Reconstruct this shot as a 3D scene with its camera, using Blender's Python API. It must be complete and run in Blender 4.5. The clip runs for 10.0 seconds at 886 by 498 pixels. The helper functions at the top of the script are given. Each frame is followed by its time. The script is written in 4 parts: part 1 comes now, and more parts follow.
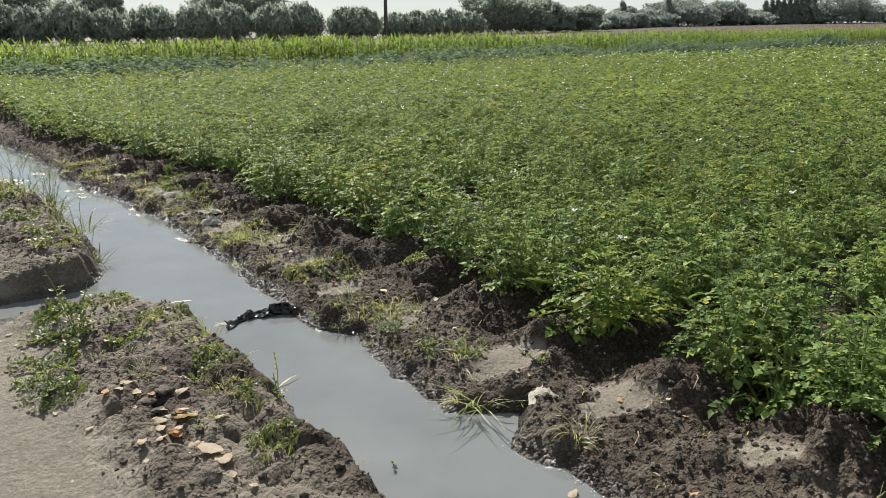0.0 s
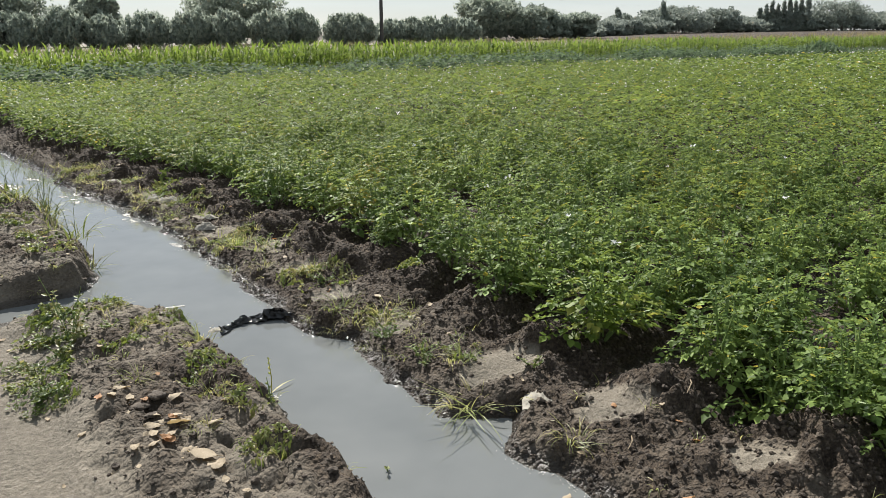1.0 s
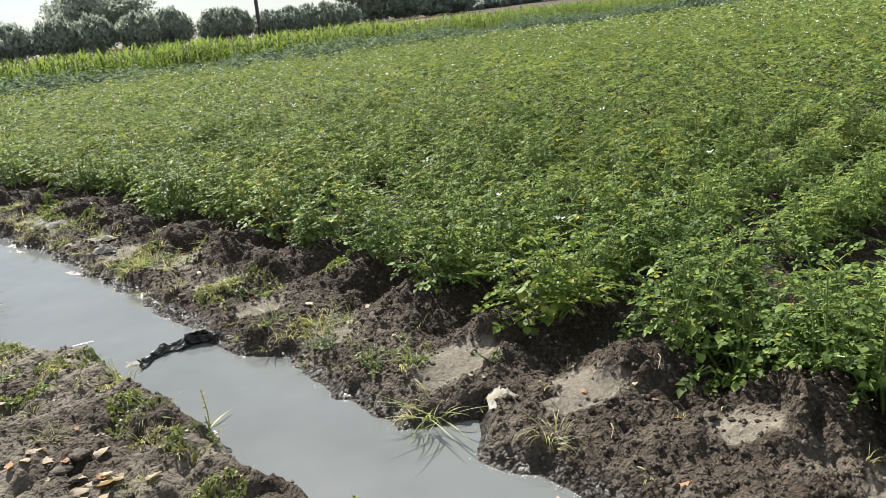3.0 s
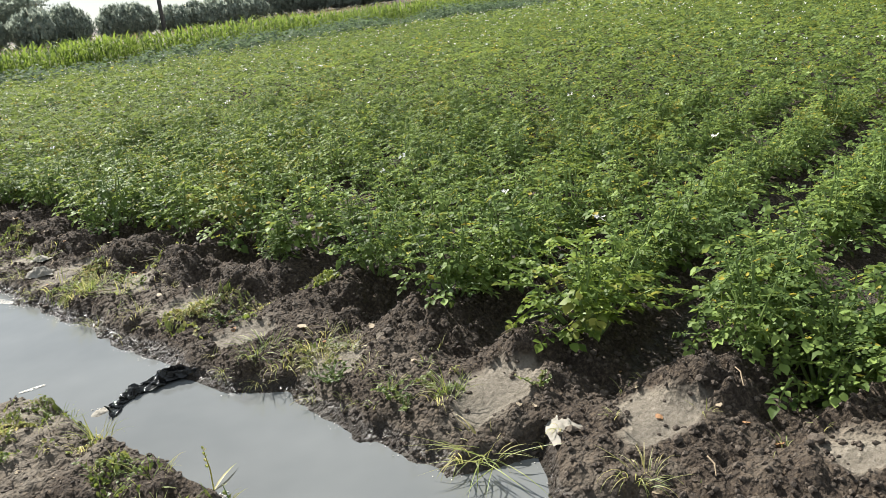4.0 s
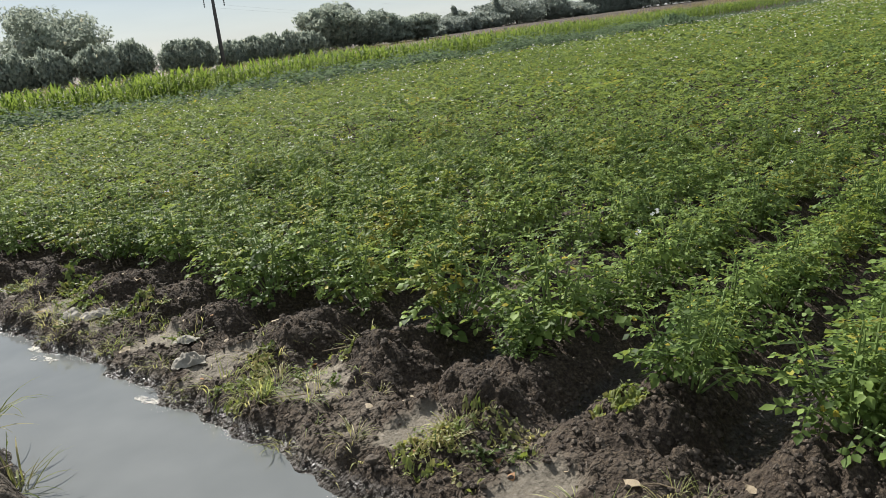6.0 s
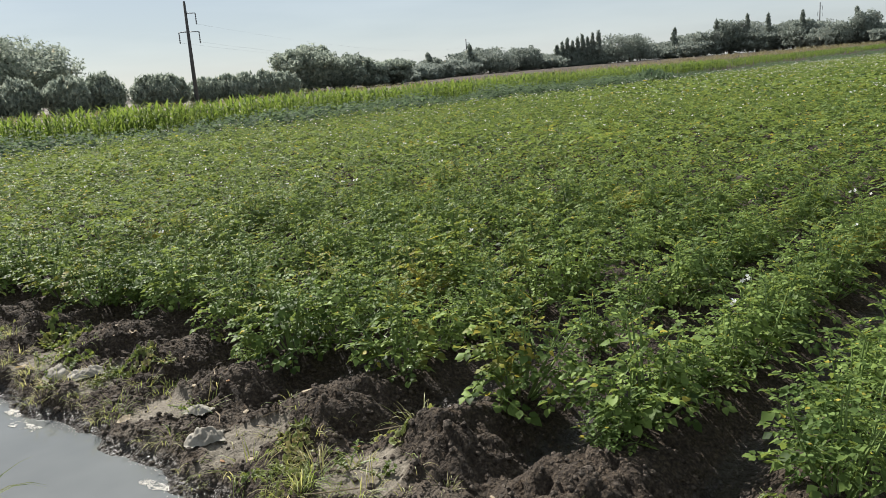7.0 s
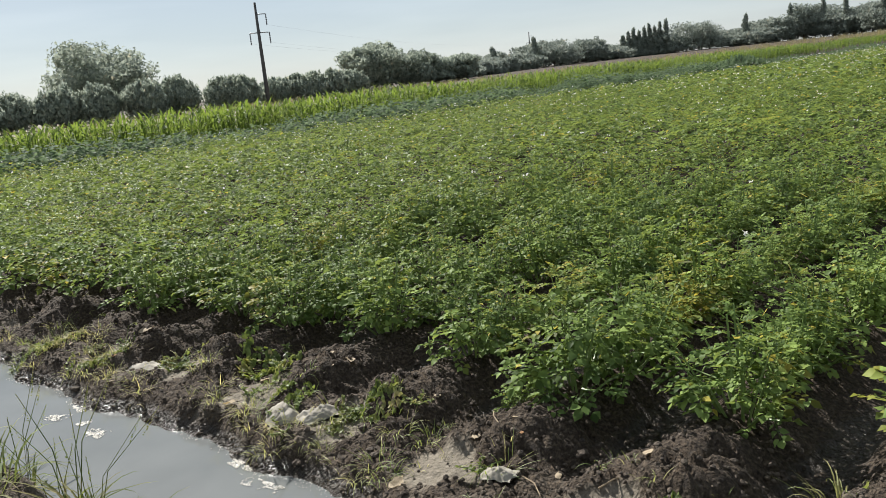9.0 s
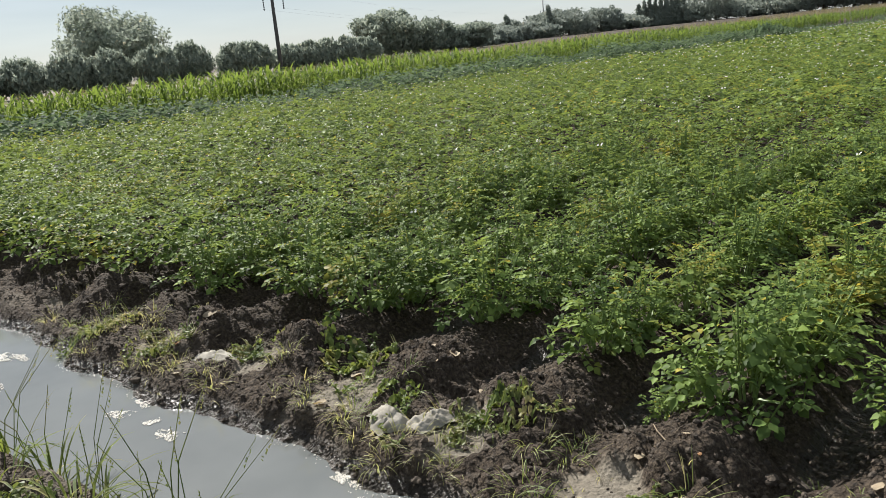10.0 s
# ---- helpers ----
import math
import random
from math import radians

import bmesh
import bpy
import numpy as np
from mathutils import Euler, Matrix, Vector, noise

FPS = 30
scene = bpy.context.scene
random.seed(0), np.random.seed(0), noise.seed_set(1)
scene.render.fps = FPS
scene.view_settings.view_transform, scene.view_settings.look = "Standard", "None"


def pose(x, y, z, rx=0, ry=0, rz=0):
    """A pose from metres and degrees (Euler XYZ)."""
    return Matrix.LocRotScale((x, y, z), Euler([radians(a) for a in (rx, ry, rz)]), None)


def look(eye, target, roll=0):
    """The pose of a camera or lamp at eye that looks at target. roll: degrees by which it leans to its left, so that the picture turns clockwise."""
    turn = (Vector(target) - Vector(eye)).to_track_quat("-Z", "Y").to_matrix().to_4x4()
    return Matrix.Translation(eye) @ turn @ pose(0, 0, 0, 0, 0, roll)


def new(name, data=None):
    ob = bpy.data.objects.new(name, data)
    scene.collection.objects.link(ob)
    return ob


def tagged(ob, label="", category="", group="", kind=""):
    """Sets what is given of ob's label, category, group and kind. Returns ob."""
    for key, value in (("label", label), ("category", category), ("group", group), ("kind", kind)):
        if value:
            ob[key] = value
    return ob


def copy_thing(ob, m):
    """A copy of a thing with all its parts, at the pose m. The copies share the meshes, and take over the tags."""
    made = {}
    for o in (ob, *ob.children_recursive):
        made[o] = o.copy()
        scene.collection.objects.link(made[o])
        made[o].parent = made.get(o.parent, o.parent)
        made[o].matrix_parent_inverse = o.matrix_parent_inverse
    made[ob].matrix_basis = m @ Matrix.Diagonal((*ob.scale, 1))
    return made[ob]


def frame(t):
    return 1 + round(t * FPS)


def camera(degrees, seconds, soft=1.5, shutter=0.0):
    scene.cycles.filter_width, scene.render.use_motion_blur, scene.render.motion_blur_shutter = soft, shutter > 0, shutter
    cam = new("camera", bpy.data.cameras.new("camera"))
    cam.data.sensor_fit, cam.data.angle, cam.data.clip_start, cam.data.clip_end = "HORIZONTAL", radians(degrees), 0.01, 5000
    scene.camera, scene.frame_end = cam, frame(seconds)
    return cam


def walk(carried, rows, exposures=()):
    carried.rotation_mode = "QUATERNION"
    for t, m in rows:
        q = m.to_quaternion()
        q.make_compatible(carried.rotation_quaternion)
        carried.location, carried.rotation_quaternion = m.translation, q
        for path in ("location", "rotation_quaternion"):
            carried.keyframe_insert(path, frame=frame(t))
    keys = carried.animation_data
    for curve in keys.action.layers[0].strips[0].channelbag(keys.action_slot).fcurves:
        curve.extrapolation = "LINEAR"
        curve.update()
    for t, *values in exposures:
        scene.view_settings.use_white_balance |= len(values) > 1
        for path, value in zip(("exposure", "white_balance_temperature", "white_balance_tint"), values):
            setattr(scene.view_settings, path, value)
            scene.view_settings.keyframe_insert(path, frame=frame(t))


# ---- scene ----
cam = camera(58.2, 10.0, soft=0.7)
PATH = [
    (0, (0.030, -1.500, 1.588), (1.167, 0.057, 1.052), -0.5),
    (0.5, (0.035, -1.503, 1.584), (1.172, 0.054, 1.056), -0.5),
    (1, (0.033, -1.508, 1.584), (1.181, 0.045, 1.063), -0.4),
    (1.5, (0.025, -1.530, 1.593), (1.181, 0.028, 1.108), -0.5),
    (2, (0.045, -1.513, 1.574), (1.259, 0.002, 1.094), -1.4),
    (2.5, (0.042, -1.433, 1.552), (1.334, -0.009, 1.004), -2.5),
    (3, (0.100, -1.199, 1.565), (1.417, 0.192, 0.992), -5.3),
    (3.2, (0.120, -1.086, 1.566), (1.449, 0.293, 0.990), -6.8),
    (4.3, (0.190, -0.322, 1.520), (1.658, 0.886, 0.901), -6.2),
    (4.5, (0.226, -0.168, 1.514), (1.694, 1.039, 0.894), -6.8),
    (5, (0.305, 0.247, 1.517), (1.785, 1.455, 0.923), -8.6),
    (5.5, (0.314, 0.692, 1.531), (1.802, 1.910, 0.982), -8.6),
    (6, (0.413, 1.079, 1.529), (1.810, 2.411, 1.007), -6.7),
    (6.2, (0.452, 1.231, 1.530), (1.835, 2.584, 1.027), -5.3),
    (7.3, (0.552, 1.935, 1.511), (2.052, 3.193, 1.109), -4.1),
    (7.5, (0.578, 2.061, 1.517), (2.080, 3.320, 1.120), -4.0),
    (8, (0.532, 2.380, 1.497), (1.993, 3.696, 1.134), -2.5),
    (8.5, (0.454, 2.735, 1.509), (1.860, 4.108, 1.136), -5.2),
    (9, (0.441, 3.093, 1.495), (1.816, 4.483, 1.075), -5.8),
    (9.5, (0.455, 3.412, 1.516), (1.822, 4.803, 1.071), -5.5),
    (10, (0.472, 3.795, 1.467), (1.814, 5.193, 0.977), -5.4),
]
EXPOSURES = [(0, 0.96), (1.0, 0.96), (1.5, 0.74), (2.0, 0.52), (2.3, 0.88), (2.6, 1.17), (3.2, 1.22), (4.5, 1.28), (5.0, 1.25), (5.5, 0.9), (6.2, 0.85), (7.5, 0.86), (8.5, 0.91), (10, 0.88)]
walk(cam, [(t, look(eye, target, roll)) for t, eye, target, roll in PATH], EXPOSURES)

# ---------------------------------------------------------------- world, sun, exposure
SUN_EL, SUN_AZ = 39.0, 16.0            # degrees up, degrees from +y towards +x
world = bpy.data.worlds.new("sky")
scene.world = world
world.use_nodes = True
wn = world.node_tree
sky = wn.nodes.new("ShaderNodeTexSky")
sky.sky_type, sky.sun_disc = "NISHITA", False
sky.sun_elevation, sky.sun_rotation = radians(SUN_EL), radians(SUN_AZ)
sky.air_density, sky.dust_density, sky.ozone_density = 1.0, 0.25, 2.0
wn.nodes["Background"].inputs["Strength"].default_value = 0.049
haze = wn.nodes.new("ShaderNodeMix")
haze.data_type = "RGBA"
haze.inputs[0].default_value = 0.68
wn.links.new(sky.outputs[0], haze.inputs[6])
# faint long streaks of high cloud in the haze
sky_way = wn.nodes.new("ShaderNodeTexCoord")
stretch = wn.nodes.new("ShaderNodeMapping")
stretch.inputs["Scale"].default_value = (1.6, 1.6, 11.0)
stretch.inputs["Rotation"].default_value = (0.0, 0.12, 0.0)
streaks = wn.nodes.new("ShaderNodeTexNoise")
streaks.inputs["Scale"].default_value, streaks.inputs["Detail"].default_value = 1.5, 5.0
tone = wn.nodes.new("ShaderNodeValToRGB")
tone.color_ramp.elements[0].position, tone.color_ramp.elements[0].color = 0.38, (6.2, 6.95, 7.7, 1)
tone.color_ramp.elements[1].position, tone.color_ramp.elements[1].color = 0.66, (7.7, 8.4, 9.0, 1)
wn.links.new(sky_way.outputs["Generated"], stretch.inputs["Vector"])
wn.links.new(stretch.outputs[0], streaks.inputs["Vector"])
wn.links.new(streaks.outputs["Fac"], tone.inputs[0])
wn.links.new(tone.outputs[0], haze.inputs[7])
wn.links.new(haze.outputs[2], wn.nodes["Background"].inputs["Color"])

sun_data = bpy.data.lights.new("sun", "SUN")
sun_data.energy, sun_data.angle, sun_data.color = 5.0, radians(0.6), (1.0, 0.965, 0.91)
sun = new("sun", sun_data)
sun_dir = Vector((math.sin(radians(SUN_AZ)) * math.cos(radians(SUN_EL)), math.cos(radians(SUN_AZ)) * math.cos(radians(SUN_EL)), math.sin(radians(SUN_EL))))
sun.matrix_world = look(sun_dir * 50, (0, 0, 0))


# ---------------------------------------------------------------- materials
class Mat:
    """A small builder for node materials."""

    def __init__(self, name):
        self.m = bpy.data.materials.new(name)
        self.m.use_nodes = True
        self.t = self.m.node_tree
        self.out = self.t.nodes["Material Output"]
        self.b = self.t.nodes["Principled BSDF"]

    def node(self, kind, **values):
        n = self.t.nodes.new(kind)
        for k, v in values.items():
            n.inputs[k.replace("_", " ")].default_value = v
        return n

    def link(self, a, b):
        self.t.links.new(a, b)

    def coords(self):
        return self.t.nodes.new("ShaderNodeTexCoord").outputs["Object"]

    def position(self):
        return self.t.nodes.new("ShaderNodeNewGeometry").outputs["Position"]

    def island(self):
        return self.t.nodes.new("ShaderNodeNewGeometry").outputs["Random Per Island"]

    def noise(self, where, scale, detail=4.0, rough=0.6):
        n = self.node("ShaderNodeTexNoise", Scale=scale, Detail=detail, Roughness=rough)
        self.link(where, n.inputs["Vector"])
        return n.outputs["Fac"]

    def ramp(self, fac, *stops):
        n = self.t.nodes.new("ShaderNodeValToRGB")
        els = n.color_ramp.elements
        while len(els) < len(stops):
            els.new(0.5)
        for e, (p, c) in zip(els, stops):
            e.position, e.color = p, (c if len(c) == 4 else (*c, 1))
        self.link(fac, n.inputs[0])
        return n.outputs[0]

    def math(self, op, a, b):
        n = self.t.nodes.new("ShaderNodeMath")
        n.operation = op
        for s, v in zip(n.inputs, (a, b)):
            if isinstance(v, (int, float)):
                s.default_value = v
            else:
                self.link(v, s)
        return n.outputs[0]

    def mix(self, fac, a, b, blend="MIX"):
        n = self.t.nodes.new("ShaderNodeMix")
        n.data_type, n.blend_type = "RGBA", blend
        for s, v in zip((n.inputs[0], n.inputs[6], n.inputs[7]), (fac, a, b)):
            if isinstance(v, (int, float)):
                s.default_value = v
            elif isinstance(v, tuple):
                s.default_value = (*v, 1) if len(v) == 3 else v
            else:
                self.link(v, s)
        return n.outputs[2]

    def bump(self, height, strength, distance):
        n = self.node("ShaderNodeBump", Strength=strength, Distance=distance)
        self.link(height, n.inputs["Height"])
        return n.outputs["Normal"]

    def set(self, color=None, rough=None, normal=None, spec=None):
        for key, v in (("Base Color", color), ("Roughness", rough), ("Normal", normal), ("Specular IOR Level", spec)):
            if v is None:
                continue
            if isinstance(v, (int, float)):
                self.b.inputs[key].default_value = v
            elif isinstance(v, tuple):
                self.b.inputs[key].default_value = (*v, 1)
            else:
                self.link(v, self.b.inputs[key])
        return self

    def thin(self, color, amount):
        """Light shines through the thin sheet."""
        tr = self.t.nodes.new("ShaderNodeBsdfTranslucent")
        if isinstance(color, tuple):
            tr.inputs[0].default_value = (*color, 1)
        else:
            self.link(color, tr.inputs[0])
        mx = self.t.nodes.new("ShaderNodeMixShader")
        mx.inputs[0].default_value = amount
        self.link(self.b.outputs[0], mx.inputs[1])
        self.link(tr.outputs[0], mx.inputs[2])
        self.link(mx.outputs[0], self.out.inputs["Surface"])
        return self


def leaf_material(name, dark, light, old, through_color, amount=0.42, rough=0.38, old_from=0.72, patch=0.5, spec=0.5):
    """Leaves: each blade its own green, patches of yellowing plants, light shining through."""
    m = Mat(name)
    isl, pos = m.island(), m.position()
    green = m.ramp(isl, (0.0, dark), (0.75, light), (1.0, tuple(c * 1.25 for c in light)))
    tone = m.ramp(m.noise(pos, 3.2, 3.0), (0.34, (0.48, 0.55, 0.55)), (0.66, (1.38, 1.32, 1.2)))
    green = m.mix(1.0, green, tone, "MULTIPLY")
    patches = m.ramp(m.noise(pos, patch, 2.0), (old_from - 0.12, (0, 0, 0)), (old_from + 0.1, (1, 1, 1)))
    picky = m.ramp(isl, (0.25, (1, 1, 1)), (0.9, (0, 0, 0)))
    worn = m.math("MULTIPLY", patches, picky)
    lone = m.ramp(isl, (0.984, (0, 0, 0)), (0.99, (0.8, 0.8, 0.8)))
    worn = m.math("MAXIMUM", worn, lone)
    color = m.mix(worn, green, old)
    glow = m.mix(worn, through_color, tuple(min(1.0, c * 2.2) for c in old))
    glow = m.mix(0.5, glow, m.mix(1.0, glow, tone, "MULTIPLY"))
    m.set(color=color, rough=rough, spec=spec, normal=m.bump(m.noise(pos, 160.0, 2.0), 0.25, 0.002))
    return m.thin(glow, amount).m


M_POTATO = leaf_material("potato_leaf", (0.020, 0.041, 0.012), (0.155, 0.220, 0.066), (0.40, 0.31, 0.05), (0.34, 0.43, 0.10), 0.25, 0.5, 0.72, 1.37, 0.05)
M_YELLOWING = leaf_material("yellowing_potato_leaf", (0.055, 0.095, 0.018), (0.150, 0.210, 0.042), (0.32, 0.31, 0.07), (0.34, 0.43, 0.08), 0.22, 0.5, 0.64, 5.0, 0.08)
M_CORN = leaf_material("corn_leaf", (0.018, 0.046, 0.013), (0.050, 0.098, 0.026), (0.20, 0.23, 0.06), (0.34, 0.46, 0.08), 0.28, 0.6, 0.85, 0.3, 0.2)
M_DARKCROP = leaf_material("dark_crop_leaf", (0.058, 0.096, 0.058), (0.125, 0.178, 0.105), (0.13, 0.15, 0.08), (0.16, 0.22, 0.12), 0.4, 0.7, 0.8, 0.4, 0.1)
M_GRASS = leaf_material("grass_blade", (0.07, 0.12, 0.02), (0.17, 0.22, 0.05), (0.38, 0.33, 0.14), (0.32, 0.38, 0.08), 0.4, 0.5, 0.50, 4.0)
M_WEED = leaf_material("green_weed", (0.05, 0.085, 0.02), (0.13, 0.165, 0.04), (0.27, 0.23, 0.10), (0.26, 0.32, 0.06), 0.3, 0.5, 0.55, 4.0, 0.3)
M_DRY = leaf_material("dry_grass", (0.14, 0.12, 0.065), (0.225, 0.190, 0.105), (0.24, 0.22, 0.09), (0.34, 0.29, 0.14), 0.3, 0.7, 0.7, 0.1)
# distance haze is put into these leaf colours: paler and greyer than real foliage
M_TREE_HAZED = leaf_material("tree_leaf", (0.27, 0.305, 0.27), (0.30, 0.335, 0.28), (0.30, 0.27, 0.20), (0.36, 0.40, 0.34), 0.45, 0.85, 0.9, 0.1, 0.05)
M_TREE_FAR_HAZED = leaf_material("far_tree_leaf", (0.23, 0.26, 0.24), (0.26, 0.29, 0.255), (0.25, 0.23, 0.18), (0.29, 0.32, 0.29), 0.42, 0.85, 0.9, 0.1, 0.05)


def soil_material(name, pale_on=True):
    m = Mat(name)
    pos = m.position()
    at = m.t.nodes.new("ShaderNodeAttribute")
    at.attribute_name = "turned"
    sep = m.t.nodes.new("ShaderNodeSeparateXYZ")
    m.link(pos, sep.inputs[0])
    coarse, fine = m.noise(pos, 3.2, 5.0), m.noise(pos, 60.0, 5.0, 0.7)
    grit = m.noise(pos, 240.0, 3.0, 0.7)
    crust = m.ramp(fine, (0.25, (0.118, 0.101, 0.077)), (0.5, (0.194, 0.170, 0.133)), (0.78, (0.290, 0.258, 0.208)))
    crust = m.mix(1.0, crust, m.ramp(m.noise(pos, 1.3, 4.0), (0.3, (0.8, 0.8, 0.8)), (0.7, (1.14, 1.13, 1.12))), "MULTIPLY")
    loose = m.ramp(fine, (0.28, (0.014, 0.010, 0.007)), (0.5, (0.050, 0.037, 0.026)), (0.74, (0.146, 0.112, 0.078)))
    turned = m.math("ADD", at.outputs["Fac"], m.math("MULTIPLY", m.math("SUBTRACT", coarse, 0.5), 0.9))
    turned = m.math("ADD", turned, m.math("MULTIPLY", m.math("SUBTRACT", fine, 0.5), 0.5))
    turned = m.ramp(turned, (0.22, (0, 0, 0)), (0.80, (1, 1, 1)))
    color = m.mix(turned, crust, loose)
    damp = m.math("ADD", sep.outputs["Z"], m.math("MULTIPLY", coarse, -0.05))
    wet = m.ramp(damp, (0.0, (1, 1, 1)), (0.03, (0, 0, 0)))
    color = m.mix(m.math("MULTIPLY", wet, 0.75), color, (0.035, 0.030, 0.025))
    rough = m.ramp(wet, (0.0, (0.93, 0.93, 0.93)), (1.0, (0.30, 0.30, 0.30)))
    crumbs = []
    for scale, amount in ((34.0, 1.0), (85.0, 0.55)):
        vo = m.node("ShaderNodeTexVoronoi", Scale=scale)
        vo.feature = "SMOOTH_F1"
        warp = m.t.nodes.new("ShaderNodeVectorMath")
        warp.operation = "ADD"
        nz = m.node("ShaderNodeTexNoise", Scale=scale * 0.7)
        m.link(pos, nz.inputs["Vector"])
        sc = m.t.nodes.new("ShaderNodeVectorMath")
        sc.operation = "SCALE"
        sc.inputs["Scale"].default_value = 0.9 / scale
        m.link(nz.outputs["Color"], sc.inputs[0])
        m.link(pos, warp.inputs[0])
        m.link(sc.outputs[0], warp.inputs[1])
        m.link(warp.outputs[0], vo.inputs["Vector"])
        crumbs.append(m.math("MULTIPLY", vo.outputs["Distance"], -amount))
    crumb = m.math("MULTIPLY", m.math("ADD", *crumbs), m.math("ADD", m.math("MULTIPLY", turned, 0.65), 0.32))
    h = m.math("ADD", m.math("MULTIPLY", fine, 0.35), m.math("MULTIPLY", grit, 0.15))
    h = m.math("ADD", h, crumb)
    m.set(color=color, rough=rough, normal=m.bump(h, 1.0, 0.03), spec=0.25)
    return m.m


M_SOIL = soil_material("soil")


def plain_material(name, a, b, scale, rough, bump=0.3, dist=0.003, metal=0.0, spec=0.5):
    m = Mat(name)
    pos = m.coords()
    n = m.noise(pos, scale, 5.0)
    m.set(color=m.ramp(n, (0.3, a), (0.7, b)), rough=rough, spec=spec, normal=m.bump(m.noise(pos, scale * 4), bump, dist))
    m.b.inputs["Metallic"].default_value = metal
    return m


M_CLOD = plain_material("clod_soil", (0.030, 0.022, 0.016), (0.115, 0.089, 0.064), 22.0, 0.92, 0.8, 0.008).m
M_STONE = plain_material("pale_stone", (0.20, 0.18, 0.145), (0.33, 0.30, 0.25), 20.0, 0.85, 0.6, 0.006).m
M_STEM = plain_material("green_stem", (0.10, 0.16, 0.04), (0.20, 0.27, 0.08), 30.0, 0.5).m
M_TWIG = plain_material("dry_twig", (0.14, 0.10, 0.06), (0.30, 0.23, 0.14), 40.0, 0.8).m
M_BARK = plain_material("bark", (0.08, 0.065, 0.05), (0.18, 0.15, 0.12), 6.0, 0.9, 0.6, 0.02).m
M_CONCRETE = plain_material("pole_concrete", (0.045, 0.045, 0.045), (0.08, 0.08, 0.078), 3.0, 0.8).m
M_STEEL = plain_material("galvanised_steel", (0.09, 0.09, 0.095), (0.15, 0.15, 0.155), 12.0, 0.5, 0.2, 0.002, 0.6).m
M_CABLE = plain_material("aluminium_cable", (0.35, 0.35, 0.36), (0.45, 0.45, 0.46), 12.0, 0.5, 0.1, 0.001, 0.4).m
M_BLACK = plain_material("black_plastic_film", (0.006, 0.006, 0.006), (0.014, 0.014, 0.013), 25.0, 0.24, 0.3, 0.002, 0.0, 0.4).m
M_LITTER = plain_material("dead_leaf", (0.288, 0.211, 0.126), (0.486, 0.405, 0.288), 30.0, 0.75, 0.5, 0.003).thin((0.5, 0.36, 0.16), 0.25).m
M_RUST_LEAF = plain_material("rusty_dead_leaf", (0.26, 0.12, 0.05), (0.46, 0.26, 0.12), 30.0, 0.75, 0.5, 0.003).thin((0.45, 0.22, 0.08), 0.25).m
M_YELLOW_LEAF = plain_material("pale_yellow_leaf", (0.36, 0.30, 0.12), (0.50, 0.43, 0.20), 30.0, 0.6, 0.4, 0.003).thin((0.6, 0.55, 0.2), 0.35).m
M_BAG = plain_material("dusty_plastic_bag", (0.165, 0.150, 0.120), (0.345, 0.320, 0.270), 14.0, 0.8, 0.5, 0.006, 0.0, 0.2).m
M_FOAM = plain_material("scum_foam", (0.46, 0.42, 0.35), (0.72, 0.69, 0.63), 60.0, 0.6, 0.8, 0.004).m
M_PETAL = plain_material("white_petal", (0.72, 0.70, 0.66), (0.86, 0.85, 0.82), 40.0, 0.5).thin((0.8, 0.78, 0.74), 0.35).m
M_ANTHER = plain_material("yellow_anther", (0.60, 0.40, 0.05), (0.75, 0.55, 0.08), 40.0, 0.5).m

wat = Mat("murky_water")
wpos = wat.position()
ripple = wat.math("ADD", wat.noise(wpos, 5.0, 2.0), wat.math("MULTIPLY", wat.noise(wpos, 28.0, 2.0), 0.25))
wat.set(color=wat.ramp(wat.noise(wpos, 1.6, 3.0), (0.3, (0.118, 0.124, 0.122)), (0.7, (0.150, 0.156, 0.152))), rough=0.045, spec=0.5, normal=wat.bump(ripple, 0.06, 0.02))
wat.b.inputs["IOR"].default_value = 1.33
M_WATER = wat.m


# ---------------------------------------------------------------- numpy helpers
def lattice(ix, iy, seed):
    n = (ix.astype(np.int64) * 374761393 + iy.astype(np.int64) * 668265263 + seed * 974634777) & 0x7FFFFFFF
    n = ((n ^ (n >> 13)) * 1274126177) & 0x7FFFFFFF
    n = ((n ^ (n >> 16)) * 60493) & 0x7FFFFFFF
    return (n & 0xFFFF) / 65535.0


def vnoise(x, y, seed=0):
    """Smooth value noise, 0 to 1."""
    x, y = np.asarray(x, float), np.asarray(y, float)
    ix, iy = np.floor(x), np.floor(y)
    fx, fy = x - ix, y - iy
    fx, fy = fx * fx * (3 - 2 * fx), fy * fy * (3 - 2 * fy)
    a, b = lattice(ix, iy, seed), lattice(ix + 1, iy, seed)
    c, d = lattice(ix, iy + 1, seed), lattice(ix + 1, iy + 1, seed)
    return (a * (1 - fx) + b * fx) * (1 - fy) + (c * (1 - fx) + d * fx) * fy


def fbm(x, y, seed=0, octaves=4):
    total, amp, norm = 0.0, 1.0, 0.0
    for k in range(octaves):
        total = total + amp * vnoise(x * 2 ** k, y * 2 ** k, seed + 17 * k)
        norm += amp
        amp *= 0.5
    return total / norm


